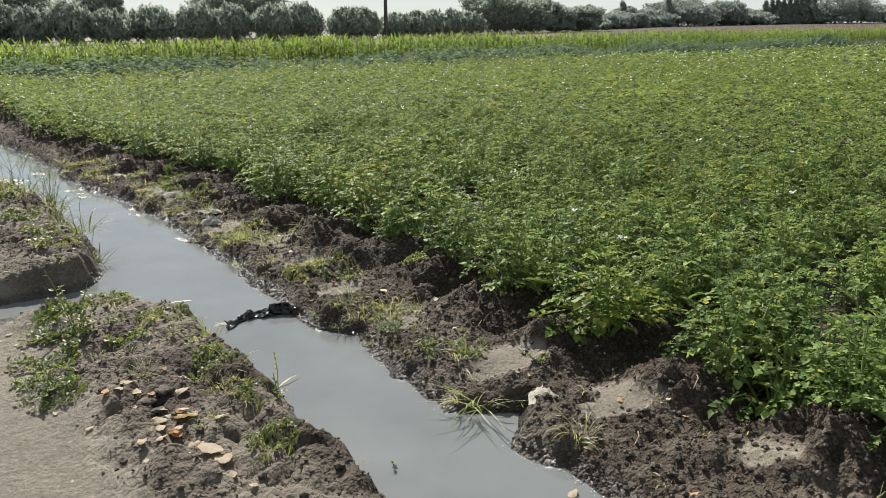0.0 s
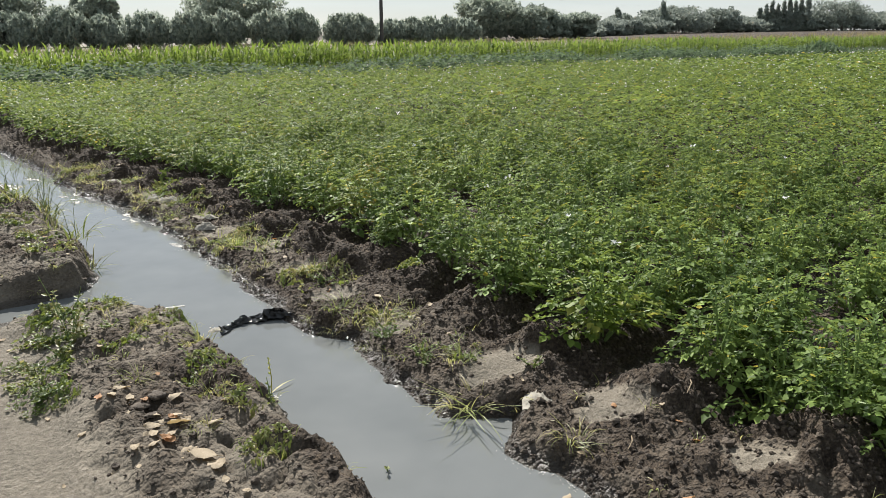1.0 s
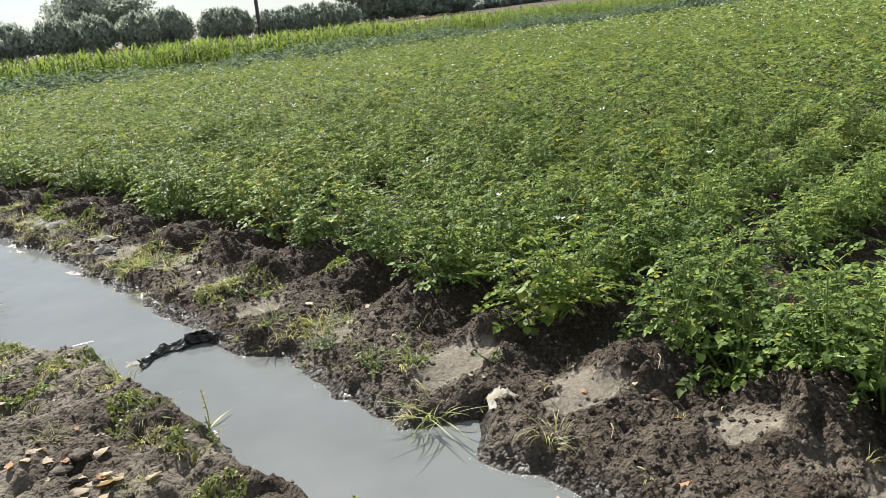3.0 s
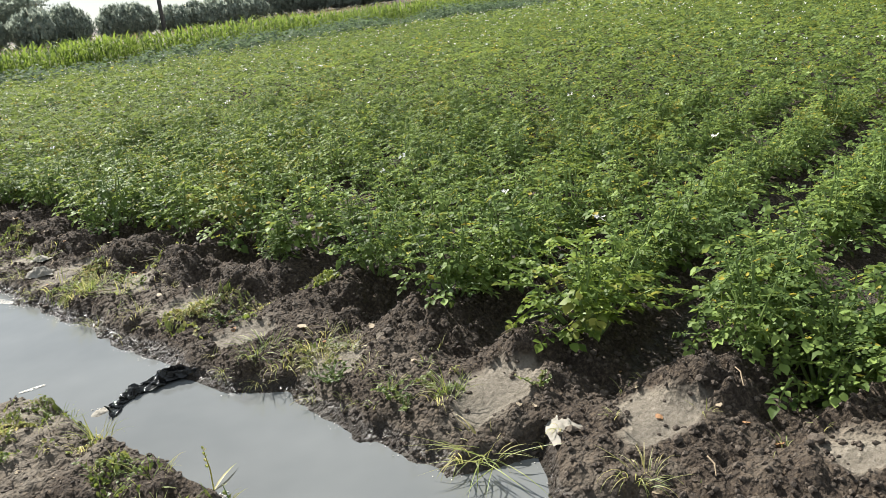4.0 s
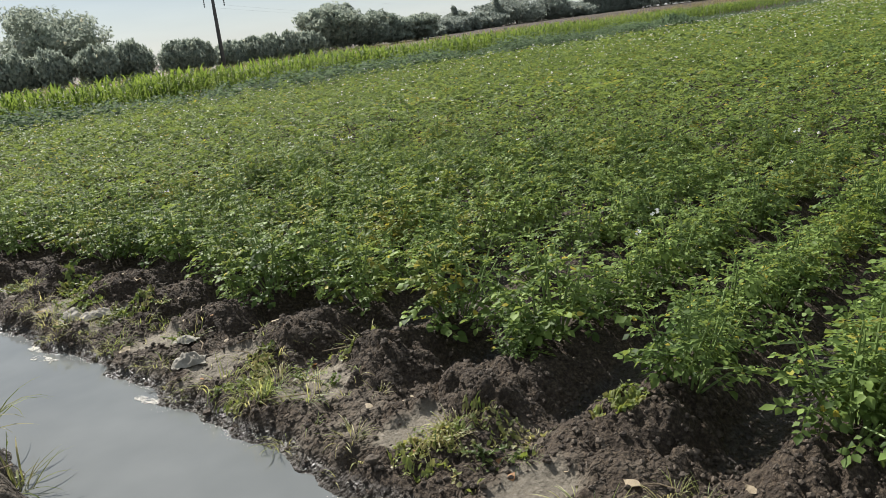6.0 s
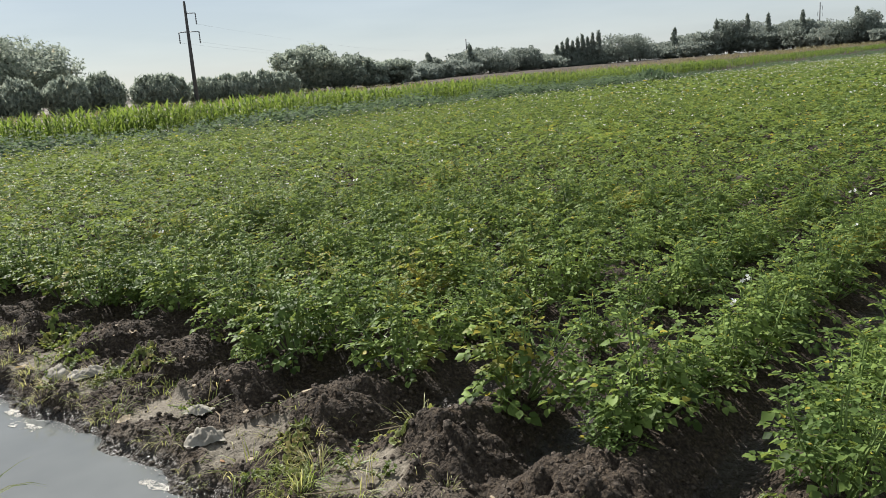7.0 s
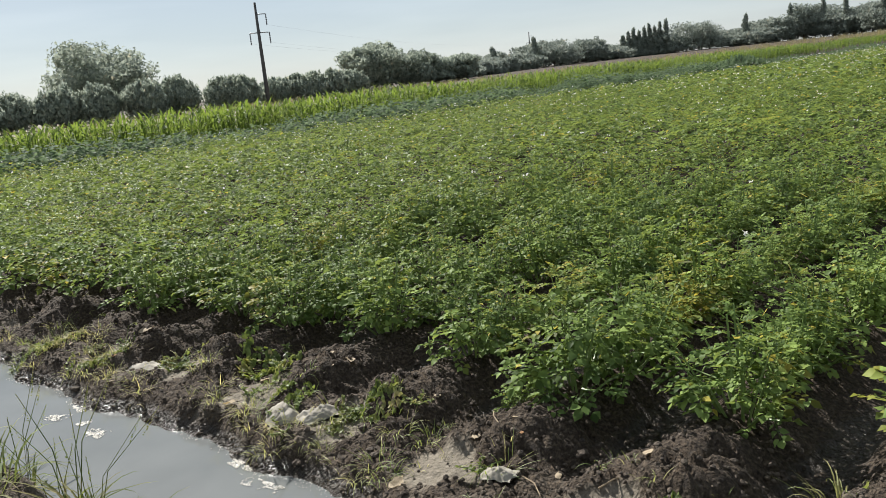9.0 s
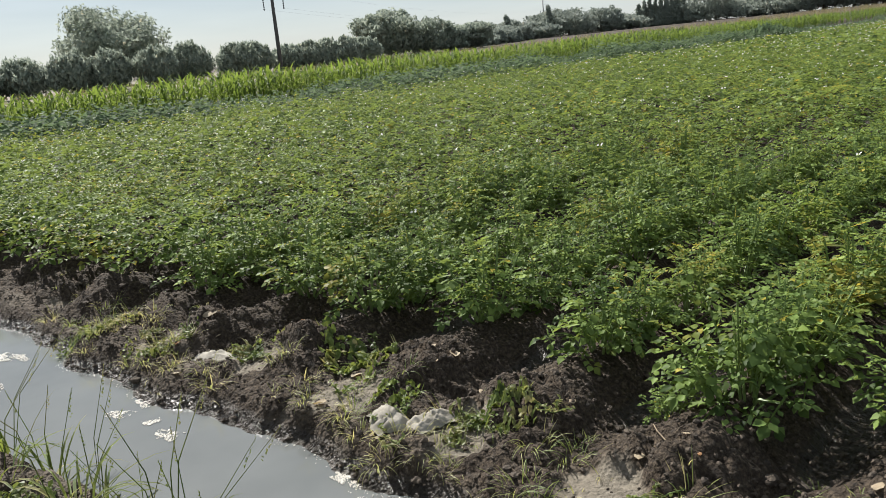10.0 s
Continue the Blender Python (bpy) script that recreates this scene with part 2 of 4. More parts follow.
def lumps(x, y, seed=0):
    """Rounded clods: 1 at each clod's middle, 0 in the cracks between."""
    x, y = np.asarray(x, float), np.asarray(y, float)
    ix, iy = np.floor(x), np.floor(y)
    best = np.full(np.shape(x), 9.0)
    for dx in (-1, 0, 1):
        for dy in (-1, 0, 1):
            cx, cy = ix + dx, iy + dy
            px, py = cx + lattice(cx, cy, seed), cy + lattice(cx, cy, seed + 5)
            best = np.minimum(best, (x - px) ** 2 + (y - py) ** 2)
    return np.sqrt(np.clip(1 - best / 0.5, 0, 1))


def smooth(v):
    v = np.clip(v, 0, 1)
    return v * v * (3 - 2 * v)


def mesh_from(name, verts, tris, material, flat=True):
    """A mesh out of arrays of corners and triangles."""
    me = bpy.data.meshes.new(name)
    verts, tris = np.asarray(verts, np.float32), np.asarray(tris, np.int32)
    k = tris.shape[1]
    me.vertices.add(len(verts))
    me.vertices.foreach_set("co", verts.ravel())
    me.loops.add(tris.size)
    me.loops.foreach_set("vertex_index", tris.ravel())
    me.polygons.add(len(tris))
    me.polygons.foreach_set("loop_start", np.arange(0, tris.size, k, dtype=np.int32))
    me.polygons.foreach_set("use_smooth", np.full(len(tris), not flat))
    me.materials.append(material)
    me.update(calc_edges=True)
    me.validate()
    return me


class Pile:
    """Collects pieces of one mesh."""

    def __init__(self):
        self.v, self.t, self.n = [], [], 0

    def add(self, v, t):
        v = np.asarray(v, float).reshape(-1, 3)
        self.v.append(v)
        self.t.append(np.asarray(t, int) + self.n)
        self.n += len(v)

    def scatter(self, v, t, places, turns, scales):
        """Many copies of (v, t), each at its place, turned about z and scaled."""
        if not len(places):
            return
        c, s = np.cos(turns)[:, None], np.sin(turns)[:, None]
        sc = np.asarray(scales)
        sc = sc[:, None] * np.ones(3) if sc.ndim == 1 else sc
        p = np.empty((len(places), len(v), 3))
        x, y = v[None, :, 0] * sc[:, None, 0], v[None, :, 1] * sc[:, None, 1]
        p[:, :, 0] = c * x - s * y + places[:, None, 0]
        p[:, :, 1] = s * x + c * y + places[:, None, 1]
        p[:, :, 2] = v[None, :, 2] * sc[:, None, 2] + places[:, None, 2]
        tt = t[None] + (np.arange(len(places)) * len(v))[:, None, None]
        self.add(p.reshape(-1, 3), tt.reshape(-1, t.shape[1]))

    def arrays(self):
        return np.concatenate(self.v), np.concatenate(self.t)

    def mesh(self, name, material, flat=True):
        return mesh_from(name, *self.arrays(), material, flat)


def thing(name, label, category, group="", kind="", at=(0, 0, 0), turn=0.0):
    ob = new(name)
    ob.empty_display_size = 0.1
    ob.matrix_world = pose(*at, 0, 0, turn)
    return tagged(ob, label, category, group, kind)


def part(name, me, parent, label=""):
    ob = new(name, me)
    ob.parent = parent
    return tagged(ob, label)


def solid(name, me, label, category, group="", kind="", at=(0, 0, 0), turn=0.0):
    ob = new(name, me)
    ob.matrix_world = pose(*at, 0, 0, turn)
    return tagged(ob, label, category, group, kind)


def tube(points, radii, sides=6):
    """A tapered tube along points: corners and triangles."""
    pts = [Vector(p) for p in points]
    rings = []
    for i, p in enumerate(pts):
        along = (pts[min(i + 1, len(pts) - 1)] - pts[max(i - 1, 0)]).normalized()
        side = along.cross(Vector((0.31, 0.17, 0.93)))
        side = side.normalized() if side.length > 1e-3 else Vector((1, 0, 0))
        up = along.cross(side)
        rings.append([p + (side * math.cos(a) + up * math.sin(a)) * radii[i] for a in (2 * math.pi * k / sides for k in range(sides))])
    v = [tuple(q) for r in rings for q in r]
    t = []
    for i in range(len(pts) - 1):
        for k in range(sides):
            a, b = i * sides + k, i * sides + (k + 1) % sides
            t += [(a, b, b + sides), (a, b + sides, a + sides)]
    v += [tuple(pts[0]), tuple(pts[-1])]
    m = (len(pts) - 1) * sides
    for k in range(sides):
        t += [(len(v) - 2, (k + 1) % sides, k), (len(v) - 1, m + k, m + (k + 1) % sides)]
    return np.array(v), np.array(t)


def ribbon(length, width, lift, droop, segs=4, fold=0.25, tip=0.0):
    """A grass-like blade along +y that rises and droops, folded along its middle."""
    v, t = [], []
    ang, y, z = lift, 0.0, 0.0
    for i in range(segs + 1):
        f = i / segs
        w = width * 0.5 * (min(1.0, 0.35 + 2.2 * f) * (1 - f) ** 0.7 if i < segs else tip)
        v += [(-w, y, z + w * fold), (0, y, z), (w, y, z + w * fold)]
        y += math.cos(ang) * length / segs
        z += math.sin(ang) * length / segs
        ang -= droop / segs
    for i in range(segs):
        a = i * 3
        t += [(a, a + 1, a + 4), (a, a + 4, a + 3), (a + 1, a + 2, a + 5), (a + 1, a + 5, a + 4)]
    return np.array(v), np.array(t)


def turned(v, rx=0.0, ry=0.0, rz=0.0, scale=1.0, at=(0, 0, 0)):
    m = np.array(Euler((rx, ry, rz)).to_matrix())
    return (np.asarray(v) * scale) @ m.T + np.asarray(at)


# ---------------------------------------------------------------- the lie of the land (water level is z = 0)
FURROWS = 2.05 + 0.65 * np.arange(-65, 32)
ROWS = (FURROWS[1:] + FURROWS[:-1]) / 2
FIELD_EDGE_Y = 21.7
BANK_ROWS = ROWS[(ROWS > -2.5) & (ROWS < 16)]


def field_line(y):
    """Where the water meets the field's bank."""
    base = np.interp(y, [-6, 0.2, 0.6, 0.8, 1.0, 2.0, 2.4, 3.6, 4.6, 6.5, 7.5, 9.3, 11, 16, 26], [1.93, 1.93, 1.92, 2.06, 1.86, 1.96, 1.88, 1.97, 1.99, 1.98, 1.80, 1.80, 1.68, 1.62, 1.5])
    return base + 0.10 * (vnoise(y / 0.28, y * 0, 3) - 0.5) + 0.05 * (vnoise(y / 0.09, y * 0, 4) - 0.5)


def road_line(y):
    """Where the water meets the path's bank."""
    base = np.interp(y, [-6, 0.7, 1.6, 2.2, 2.5, 3.1, 3.35, 3.75, 3.95, 4.4, 6.5, 7.5, 9, 12, 26], [1.22, 1.27, 1.35, 1.31, 1.38, 1.18, 1.02, 1.03, 1.19, 1.31, 1.30, 1.10, 1.05, 1.0, 0.9])
    return base + 0.08 * (vnoise(y / 0.25, y * 0, 8) - 0.5) + 0.05 * (vnoise(y / 0.08, y * 0, 9) - 0.5)


PADS = [(2.20, 2.50), (2.19, 1.87), (2.29, 1.10), (2.36, 0.50), (2.53, -0.14), (2.42, -0.70), (2.26, 3.07), (2.36, 3.77), (2.25, 4.43), (2.28, 5.11), (2.31, 5.70), (2.30, 6.35), (2.28, 7.02), (2.16, 7.70), (2.18, 8.32), (2.12, 9.03)]


def edge_shift(y):
    """Further along, the crop comes nearer to the ditch."""
    return np.interp(y, [6.3, 8.0, 14.0, 22.0], [0.0, -0.34, -0.42, -0.55])


def ground(x, y):
    """Height of the ground and how freshly dug it is (0 trodden crust, 1 loose dark soil)."""
    x, y = np.asarray(x, float), np.asarray(y, float)
    fl, rl = field_line(y), road_line(y)
    inside = np.minimum(x - rl, fl - x)
    inlet = np.where((x < 1.35) & (x > -12.0), 0.13 + 0.05 * (vnoise(x / 0.2, x * 0, 12) - 0.5) - np.abs(y - 3.58 - 0.02 * np.sin(x * 3)), -1.0)
    inside = np.where((y > -7) & (y < 26), np.maximum(inside, inlet), -1.0)
    depth = -0.14 * smooth(inside / 0.10)
    near = np.exp(-np.maximum(0, np.hypot(x - 2, y - 4) - 14) / 10)
    # the field's bank and the ridges
    t = x - fl
    pos = np.searchsorted(FURROWS, y).clip(1, len(FURROWS) - 1)
    lo, hi = FURROWS[pos - 1], FURROWS[pos]
    across = (y - lo) / (hi - lo)
    ridge = 0.5 - 0.5 * np.cos(2 * np.pi * across)
    xs = x - edge_shift(y)
    crop = smooth((xs - 2.42) / 0.55)
    inner = smooth((xs - 3.0) / 0.6)
    mound = ridge ** 0.7 * np.exp(-((xs - 2.60 - 0.16 * (vnoise(y / 0.5, y * 0, 31) - 0.5)) / 0.21) ** 2)
    wx, wy = x + 0.05 * vnoise(x / 0.07, y / 0.07, 91), y + 0.05 * vnoise(x / 0.07, y / 0.07, 92)
    clods = 0.42 * lumps(wx / 0.17, wy / 0.17, 2) * (0.4 + 1.2 * vnoise(x / 0.21, y / 0.21, 93)) + 0.30 * lumps(wx / 0.075, wy / 0.075, 6) + 0.20 * lumps(x / 0.034, y / 0.034, 16) + 0.08 * fbm(x / 0.03, y / 0.03, 9, 2)
    rolling = fbm(x / 0.45, y / 0.45, 21, 3)
    pad = np.zeros_like(x)
    for i, (px, py) in enumerate(PADS):
        r = np.hypot((x - px) / (0.15 + 0.04 * (i % 3)), (y - py) / (0.15 + 0.04 * (i % 2)))
        pad = np.maximum(pad, smooth((1.1 - r + 1.1 * (fbm(x / 0.12, y / 0.12, 40, 3) - 0.5)) / 0.5))
    rise = smooth(t / 0.13)
    mound = mound * (1 - 0.8 * pad)
    bank = rise * (0.012 + 0.045 * rolling + 0.020 * pad + 0.078 * clods * (1 - 0.88 * pad) * near + 0.05 * smooth(t / 0.7))
    field = 0.02 + 0.115 * ridge + 0.05 * clods * near * (1 - 0.5 * inner) + 0.02 * (rolling - 0.5)
    field = field + 0.02 * mound
    # furrow mouths run out low through the bank
    mouth = (1 - ridge) ** 2 * smooth((xs - 2.25) / 0.25) * (1 - inner)
    right = bank * (1 - crop) + field * crop - 0.055 * mouth + mound * rise * (0.015 + 0.065 * clods * near) * (0.5 + vnoise(x / 0.3, y / 0.3, 33))
    right = np.maximum(right, 0.012 * rise)
    dug_r = np.clip(0.78 + 0.6 * smooth((xs - 2.45) / 0.25) + 0.5 * (fbm(x / 0.25, y / 0.25, 58, 3) - 0.5) - 0.66 * pad * (1 - 0.6 * crop) + 0.35 * mound, 0, 1) 
    dug_r = np.where(xs > 3.2, 1.2, dug_r)
    # the path's bank and the path
    s = rl - x
    if_in = np.where(y > 3.58, smooth((y - 3.68) / 0.16), smooth((3.46 - y) / 0.6))
    edge = np.where(x < 1.4, np.minimum(smooth(s / 0.12), if_in), 0)
    berm = smooth((x - 0.45 - 0.35 * (fbm(x / 0.5, y / 0.5, 51, 3) - 0.5)) / 0.32)
    berm = np.maximum(berm, 0.8 * np.exp(-((y - 4.0) / 0.2) ** 2))
    path_h = 0.085 + 0.03 * fbm(x / 0.6, y / 0.6, 52, 3) + 0.010 * fbm(x / 0.07, y / 0.07, 53, 3) * near
    left = edge * (path_h + berm * (0.05 * rolling + 0.10 * clods * near - 0.02))
    dug_l = berm * (0.55 + 0.7 * (fbm(x / 0.3, y / 0.3, 55, 3) - 0.35))
    z = np.where(inside > 0, depth, np.where(x > (fl + rl) / 2, right, left))
    dug = np.where(x > (fl + rl) / 2, dug_r, dug_l)
    dug = np.where(y > 33, np.where(x < 75, 0.0, 0.95), dug)                   # pale dry stubble beyond the corn
    return z, dug


def height(x, y):
    return float(ground(np.array([x]), np.array([y]))[0][0])


def heights(x, y):
    return ground(np.asarray(x, float), np.asarray(y, float))[0]


def lift(x, y):
    """Beyond the field's end the land rises gently along +x."""
    return 0.0085 * (np.clip(x, -20, 230) - 12) * smooth((np.asarray(y, float) - 20.5) / 5)


def spread(stops):
    """A row of coordinates with a step of its own in each stretch."""
    out = []
    for a, b, step in stops:
        out.append(np.arange(a, b - step * 0.4, step))
    return np.concatenate(out + [[stops[-1][1]]])


gx = spread([(-3000, -300, 900), (-300, -20, 40), (-20, -1.5, 0.9), (-1.5, 0.3, 0.05), (0.3, 3.15, 0.018), (3.15, 9, 0.10), (9, 40, 1.2), (40, 300, 26), (300, 3000, 900)])
gy = spread([(-3000, -200, 700), (-200, -10, 24), (-10, -1.6, 0.3), (-1.6, 7.6, 0.020), (7.6, 12.0, 0.05), (12, 22, 0.15), (22, 25, 0.5), (25, 45, 2.5), (45, 300, 22), (300, 3000, 900)])
GX, GY = np.meshgrid(gx, gy)
GZ, GD = ground(GX, GY)
GZ = GZ + lift(GX, GY)
nx, ny = len(gx), len(gy)
ii = (np.arange(ny - 1)[:, None] * nx + np.arange(nx - 1)[None]).ravel()
ground_me = mesh_from("ground", np.stack([GX, GY, GZ], -1).reshape(-1, 3), np.stack([ii, ii + 1, ii + nx + 1, ii + nx], -1), M_SOIL, flat=False)
ground_me.attributes.new("turned", "FLOAT", "POINT").data.foreach_set("value", GD.ravel().astype(np.float32))
solid("ground", ground_me, "dark turned soil with pale trodden silt beside a water ditch", "ground", kind="structure")

# water: a thin slab, its sides buried in the banks
wx = np.array([-11.9, 0.4, 0.8, 1.0, 1.2, 1.4, 1.6, 1.8, 2.0, 2.25])
wy = np.concatenate([[-5.0], np.arange(-1.5, 16, 0.5), [20, 25.5]])
WX, WY = np.meshgrid(wx, wy)
k = len(wx)
ii = (np.arange(len(wy) - 1)[:, None] * k + np.arange(k - 1)[None]).ravel()
water_me = mesh_from("water", np.stack([WX, WY, np.zeros_like(WX)], -1).reshape(-1, 3), np.stack([ii, ii + 1, ii + k + 1, ii + k], -1), M_WATER, flat=False)
solid("water", water_me, "still murky grey irrigation water in an earth ditch", "water", kind="structure")

# ---------------------------------------------------------------- potato plants
rng = np.random.default_rng(7)


def leaflet(detail):
    """One leaflet along +y, length 1: ovate, folded along its midrib, tip drooping."""
    if detail == 2:
        v = [(0, 0, -0.02), (-0.30, 0.20, 0.05), (-0.37, 0.55, 0.03), (0, 0.5, -0.05), (0.30, 0.20, 0.05), (0.37, 0.55, 0.03), (0, 1.0, -0.14)]
        t = [(0, 3, 1), (1, 3, 2), (2, 3, 6), (0, 4, 3), (4, 5, 3), (5, 6, 3)]
    else:
        v = [(0, 0, 0), (-0.37, 0.45, 0.08), (0.37, 0.45, 0.08), (0, 1.0, -0.14)]
        t = [(0, 3, 1), (0, 2, 3)]
    return np.array(v), np.array(t)


def compound_leaf(r, detail, length=0.17):
    """A potato leaf: crowded crinkled leaflets in pairs on an arching rachis, a larger one at its end."""
    p = Pile()
    lv, lt = leaflet(detail)
    spots = [(0.34, 0.70), (0.58, 0.95), (0.82, 1.05)] if detail == 2 else [(0.40, 0.9), (0.76, 1.1)]
    arch = r.uniform(0.05, 0.30)
    wide = 0.29 if detail == 2 else 0.35

    def crinkled():
        return lv + r.normal(0, 0.06, lv.shape) * (0.6, 0.5, 1.3) if detail == 2 else lv

    for f, size in spots:
        for side in (-1, 1):
            s = length * wide * size * r.uniform(0.8, 1.2)
            p.add(turned(crinkled(), r.uniform(-0.35, 0.25), side * r.uniform(-0.35, 0.30), -side * r.uniform(0.7, 1.2), s, (side * 0.004, f * length, -arch * length * f * f)), lt)
    s = length * 0.38 * r.uniform(0.9, 1.2)
    p.add(turned(crinkled(), r.uniform(-0.5, 0.0), r.uniform(-0.25, 0.25), r.uniform(-0.2, 0.2), s, (0, length * 0.90, -arch * length * 0.81)), lt)
    if detail == 2:
        p.add([(-0.003, -0.03, -0.004), (0.003, -0.03, -0.004), (0.002, length * 0.5, -arch * length * 0.25 - 0.003), (0, length, -arch * length - 0.003)], [(0, 1, 2), (0, 2, 3)])
    return p.arrays()


def potato_plant(seed, stems, per_stem, skirt, detail, radius=0.2, tall=0.40, size=0.15):
    """A mounded bush: upright stems with spiralling compound leaves and a skirt of low shoots that droop to the soil."""
    r = np.random.default_rng(seed)
    fol, st = Pile(), Pile()
    kinds = [compound_leaf(r, detail, size) for _ in range(10)]
    for i in range(stems + skirt):
        low = i >= stems
        n, j = (skirt, i - stems) if low else (stems, i)
        a = 2 * math.pi * (j + r.uniform(-0.4, 0.4)) / n
        out = radius * (r.uniform(0.75, 1.1) if low else 0.15 if j % 4 == 0 else r.uniform(0.45, 1.0))
        top = tall * (r.uniform(0.14, 0.46) if low else r.uniform(0.76, 1.08) * (1 - 0.28 * (out / radius) ** 2))
        mid = 0.85 if low else 0.5
        pts = [np.array(q) for q in ((0.03 * math.cos(a), 0.03 * math.sin(a), -0.03), (0.65 * out * math.cos(a), 0.65 * out * math.sin(a), top * mid), (out * math.cos(a + 0.2), out * math.sin(a + 0.2), top))]
        if detail == 2:
            st.add(*tube(pts, [0.006, 0.005, 0.003], 4))
        turn = r.uniform(0, 6.28)
        leaves = max(3, per_stem // 2) if low else per_stem
        for k in range(leaves):
            f = 1.0 - 0.74 * (k / leaves) ** 1.1
            base = (1 - f) ** 2 * pts[0] + 2 * f * (1 - f) * pts[1] + f * f * pts[2]
            turn += 2.4 + r.uniform(-0.4, 0.4)
            # leaves lean away from the middle of the bush
            d = np.array([math.cos(turn), math.sin(turn)]) + (0.8 if k else 0.2) * np.array([math.cos(a), math.sin(a)])
            az = math.atan2(d[1], d[0])
            young = k < leaves * 0.25 and not low
            pitch = r.uniform(0.2, 0.8) if young else r.uniform(-0.22, 0.32) - 0.22 * (1 - f) - (0.12 if low else 0.0)
            v, t = kinds[r.integers(10)]
            v = turned(v, pitch, r.uniform(-0.35, 0.35), az - math.pi / 2, r.uniform(0.5, 0.8) if young else r.uniform(0.8, 1.2), base + (0, 0, 0.012))
            fol.add(np.maximum(v, (-9, -9, -0.04)), t)
    return fol.arrays(), (st.arrays() if detail == 2 else None)


def blossom(seed, flowers=5):
    """A cluster of five-petalled flowers."""
    r = np.random.default_rng(seed)
    pet, ant = Pile(), Pile()
    for i in range(flowers):
        c = np.array([r.uniform(-0.03, 0.03), r.uniform(-0.03, 0.03), r.uniform(0.0, 0.03)])
        tilt = (r.uniform(-0.7, 0.7), r.uniform(-0.7, 0.7))
        v = [(0, 0, 0)]
        for k in range(5):
            a = 2 * math.pi * k / 5
            v += [(0.011 * math.cos(a - 0.5), 0.011 * math.sin(a - 0.5), 0.001), (0.019 * math.cos(a), 0.019 * math.sin(a), 0.004)]
        t = [(0, 1 + k, 1 + (k + 1) % 10) for k in range(10)]
        pet.add(turned(v, tilt[0], tilt[1], r.uniform(0, 3), 1.0, c), t)
        av, at = tube([(0, 0, 0.0), (0, 0, 0.008)], [0.003, 0.001], 4)
        ant.add(turned(av, tilt[0], tilt[1], 0, 1.0, c), at)
    return pet.arrays(), ant.arrays()


NEAR_X, NEAR_Y = 7.6, 8.6
variants, mid_variants = [], []
for s in range(12):
    (fv, ft), (sv, st) = potato_plant(100 + s, 9, 9, 7, 2, 0.215, 0.39, 0.094 + 0.005 * (s % 4))
    yellow = s == 7
    variants.append((mesh_from("foliage", fv, ft, M_YELLOWING if yellow else M_POTATO, False), mesh_from("haulm", sv, st, M_STEM)))
for s in range(6):
    mid_variants.append((potato_plant(200 + s, 8, 6, 3, 1, 0.20, 0.42, 0.135)[0], potato_plant(220 + s, 8, 3, 0, 1, 0.20, 0.44, 0.21)[0]))
(bv, bt), (cv, ct) = blossom(5)
ME_BLOSSOM = mesh_from("blossom", bv, bt, M_PETAL)

protos = []
for s, (lm, sm) in enumerate(variants):
    label = "yellowing leafy potato plant on a soil ridge" if s == 7 else "green leafy potato plant on a soil ridge"
    for flowering in (False, True):
        if flowering and s not in (1, 4, 7, 9):
            continue
        ob = thing("potato_plant", label + (", in white flower" if flowering else ""), "potato plant", "potato plants in ridged rows")
        part("haulm", sm, ob, "thin branching green stem")
        part("foliage", lm, ob)
        if flowering:
            fl = part("blossom", ME_BLOSSOM, ob, "white potato blossom")
            fl.location, fl.scale = (0.05, -0.06, 0.41), (0.6, 0.6, 0.6)
        protos.append((s, flowering, ob))
plain = [p for s, f, p in protos if s != 7 and not f]
flowered = [p for s, f, p in protos if s != 7 and f]
yellowed = [p for s, f, p in protos if s == 7]

START_ROWS = 1.075 + 0.65 * np.arange(-3, 13)         # where the first plant of each near row stands
START_X = [2.95, 2.92, 2.94, 2.82, 2.88, 2.93, 3.16, 3.14, 3.12, 2.98, 3.10, 3.15, 2.96, 2.96, 2.72, 2.66]
far_places = []
made = 0
used = set()
for row in ROWS:
    if row < -6 or row > FIELD_EDGE_Y - 0.2:
        continue
    x = float(np.interp(row, START_ROWS, START_X)) if row < 9.0 else 2.66 + float(edge_shift(row)) + rng.uniform(-0.05, 0.16)
    while x < 150:
        near_one = x < NEAR_X and -1.3 < row < NEAR_Y
        y = row + rng.uniform(-0.07, 0.07)
        grow = rng.uniform(0.68, 1.16)
        gap = rng.random() < (0.05 if x > 3.4 else 0.0)
        if x < 3.2:
            grow = rng.uniform(0.98, 1.16)
        if near_one and not gap:
            pick = rng.random()
            if abs(x - 2.86) < 0.3 and abs(row - 1.075) < 0.2 and "yellow" not in used:
                proto, grow, y, x = yellowed[1], 1.12, 0.98, 2.80
                used.add("yellow")
            elif pick < 0.012 and x > 3.4:
                proto = yellowed[0]
            else:
                pool = flowered if pick < 0.09 else plain
                proto = pool[int(rng.integers(len(pool)))]
            m = pose(x, y, height(x, y) - 0.01, rng.uniform(-6, 6), rng.uniform(-6, 6), rng.uniform(0, 360))
            if proto.name not in used:
                used.add(proto.name)
                proto.matrix_basis = m
                proto.scale = (grow,) * 3
            else:
                c = copy_thing(proto, m)
                c.scale = (grow,) * 3
            made += 1
        elif not gap:
            far_places.append((x, y, grow))
        x += (0.28 if x < 8 else 0.32 if x < 26 else 0.46) * rng.uniform(0.85, 1.2)
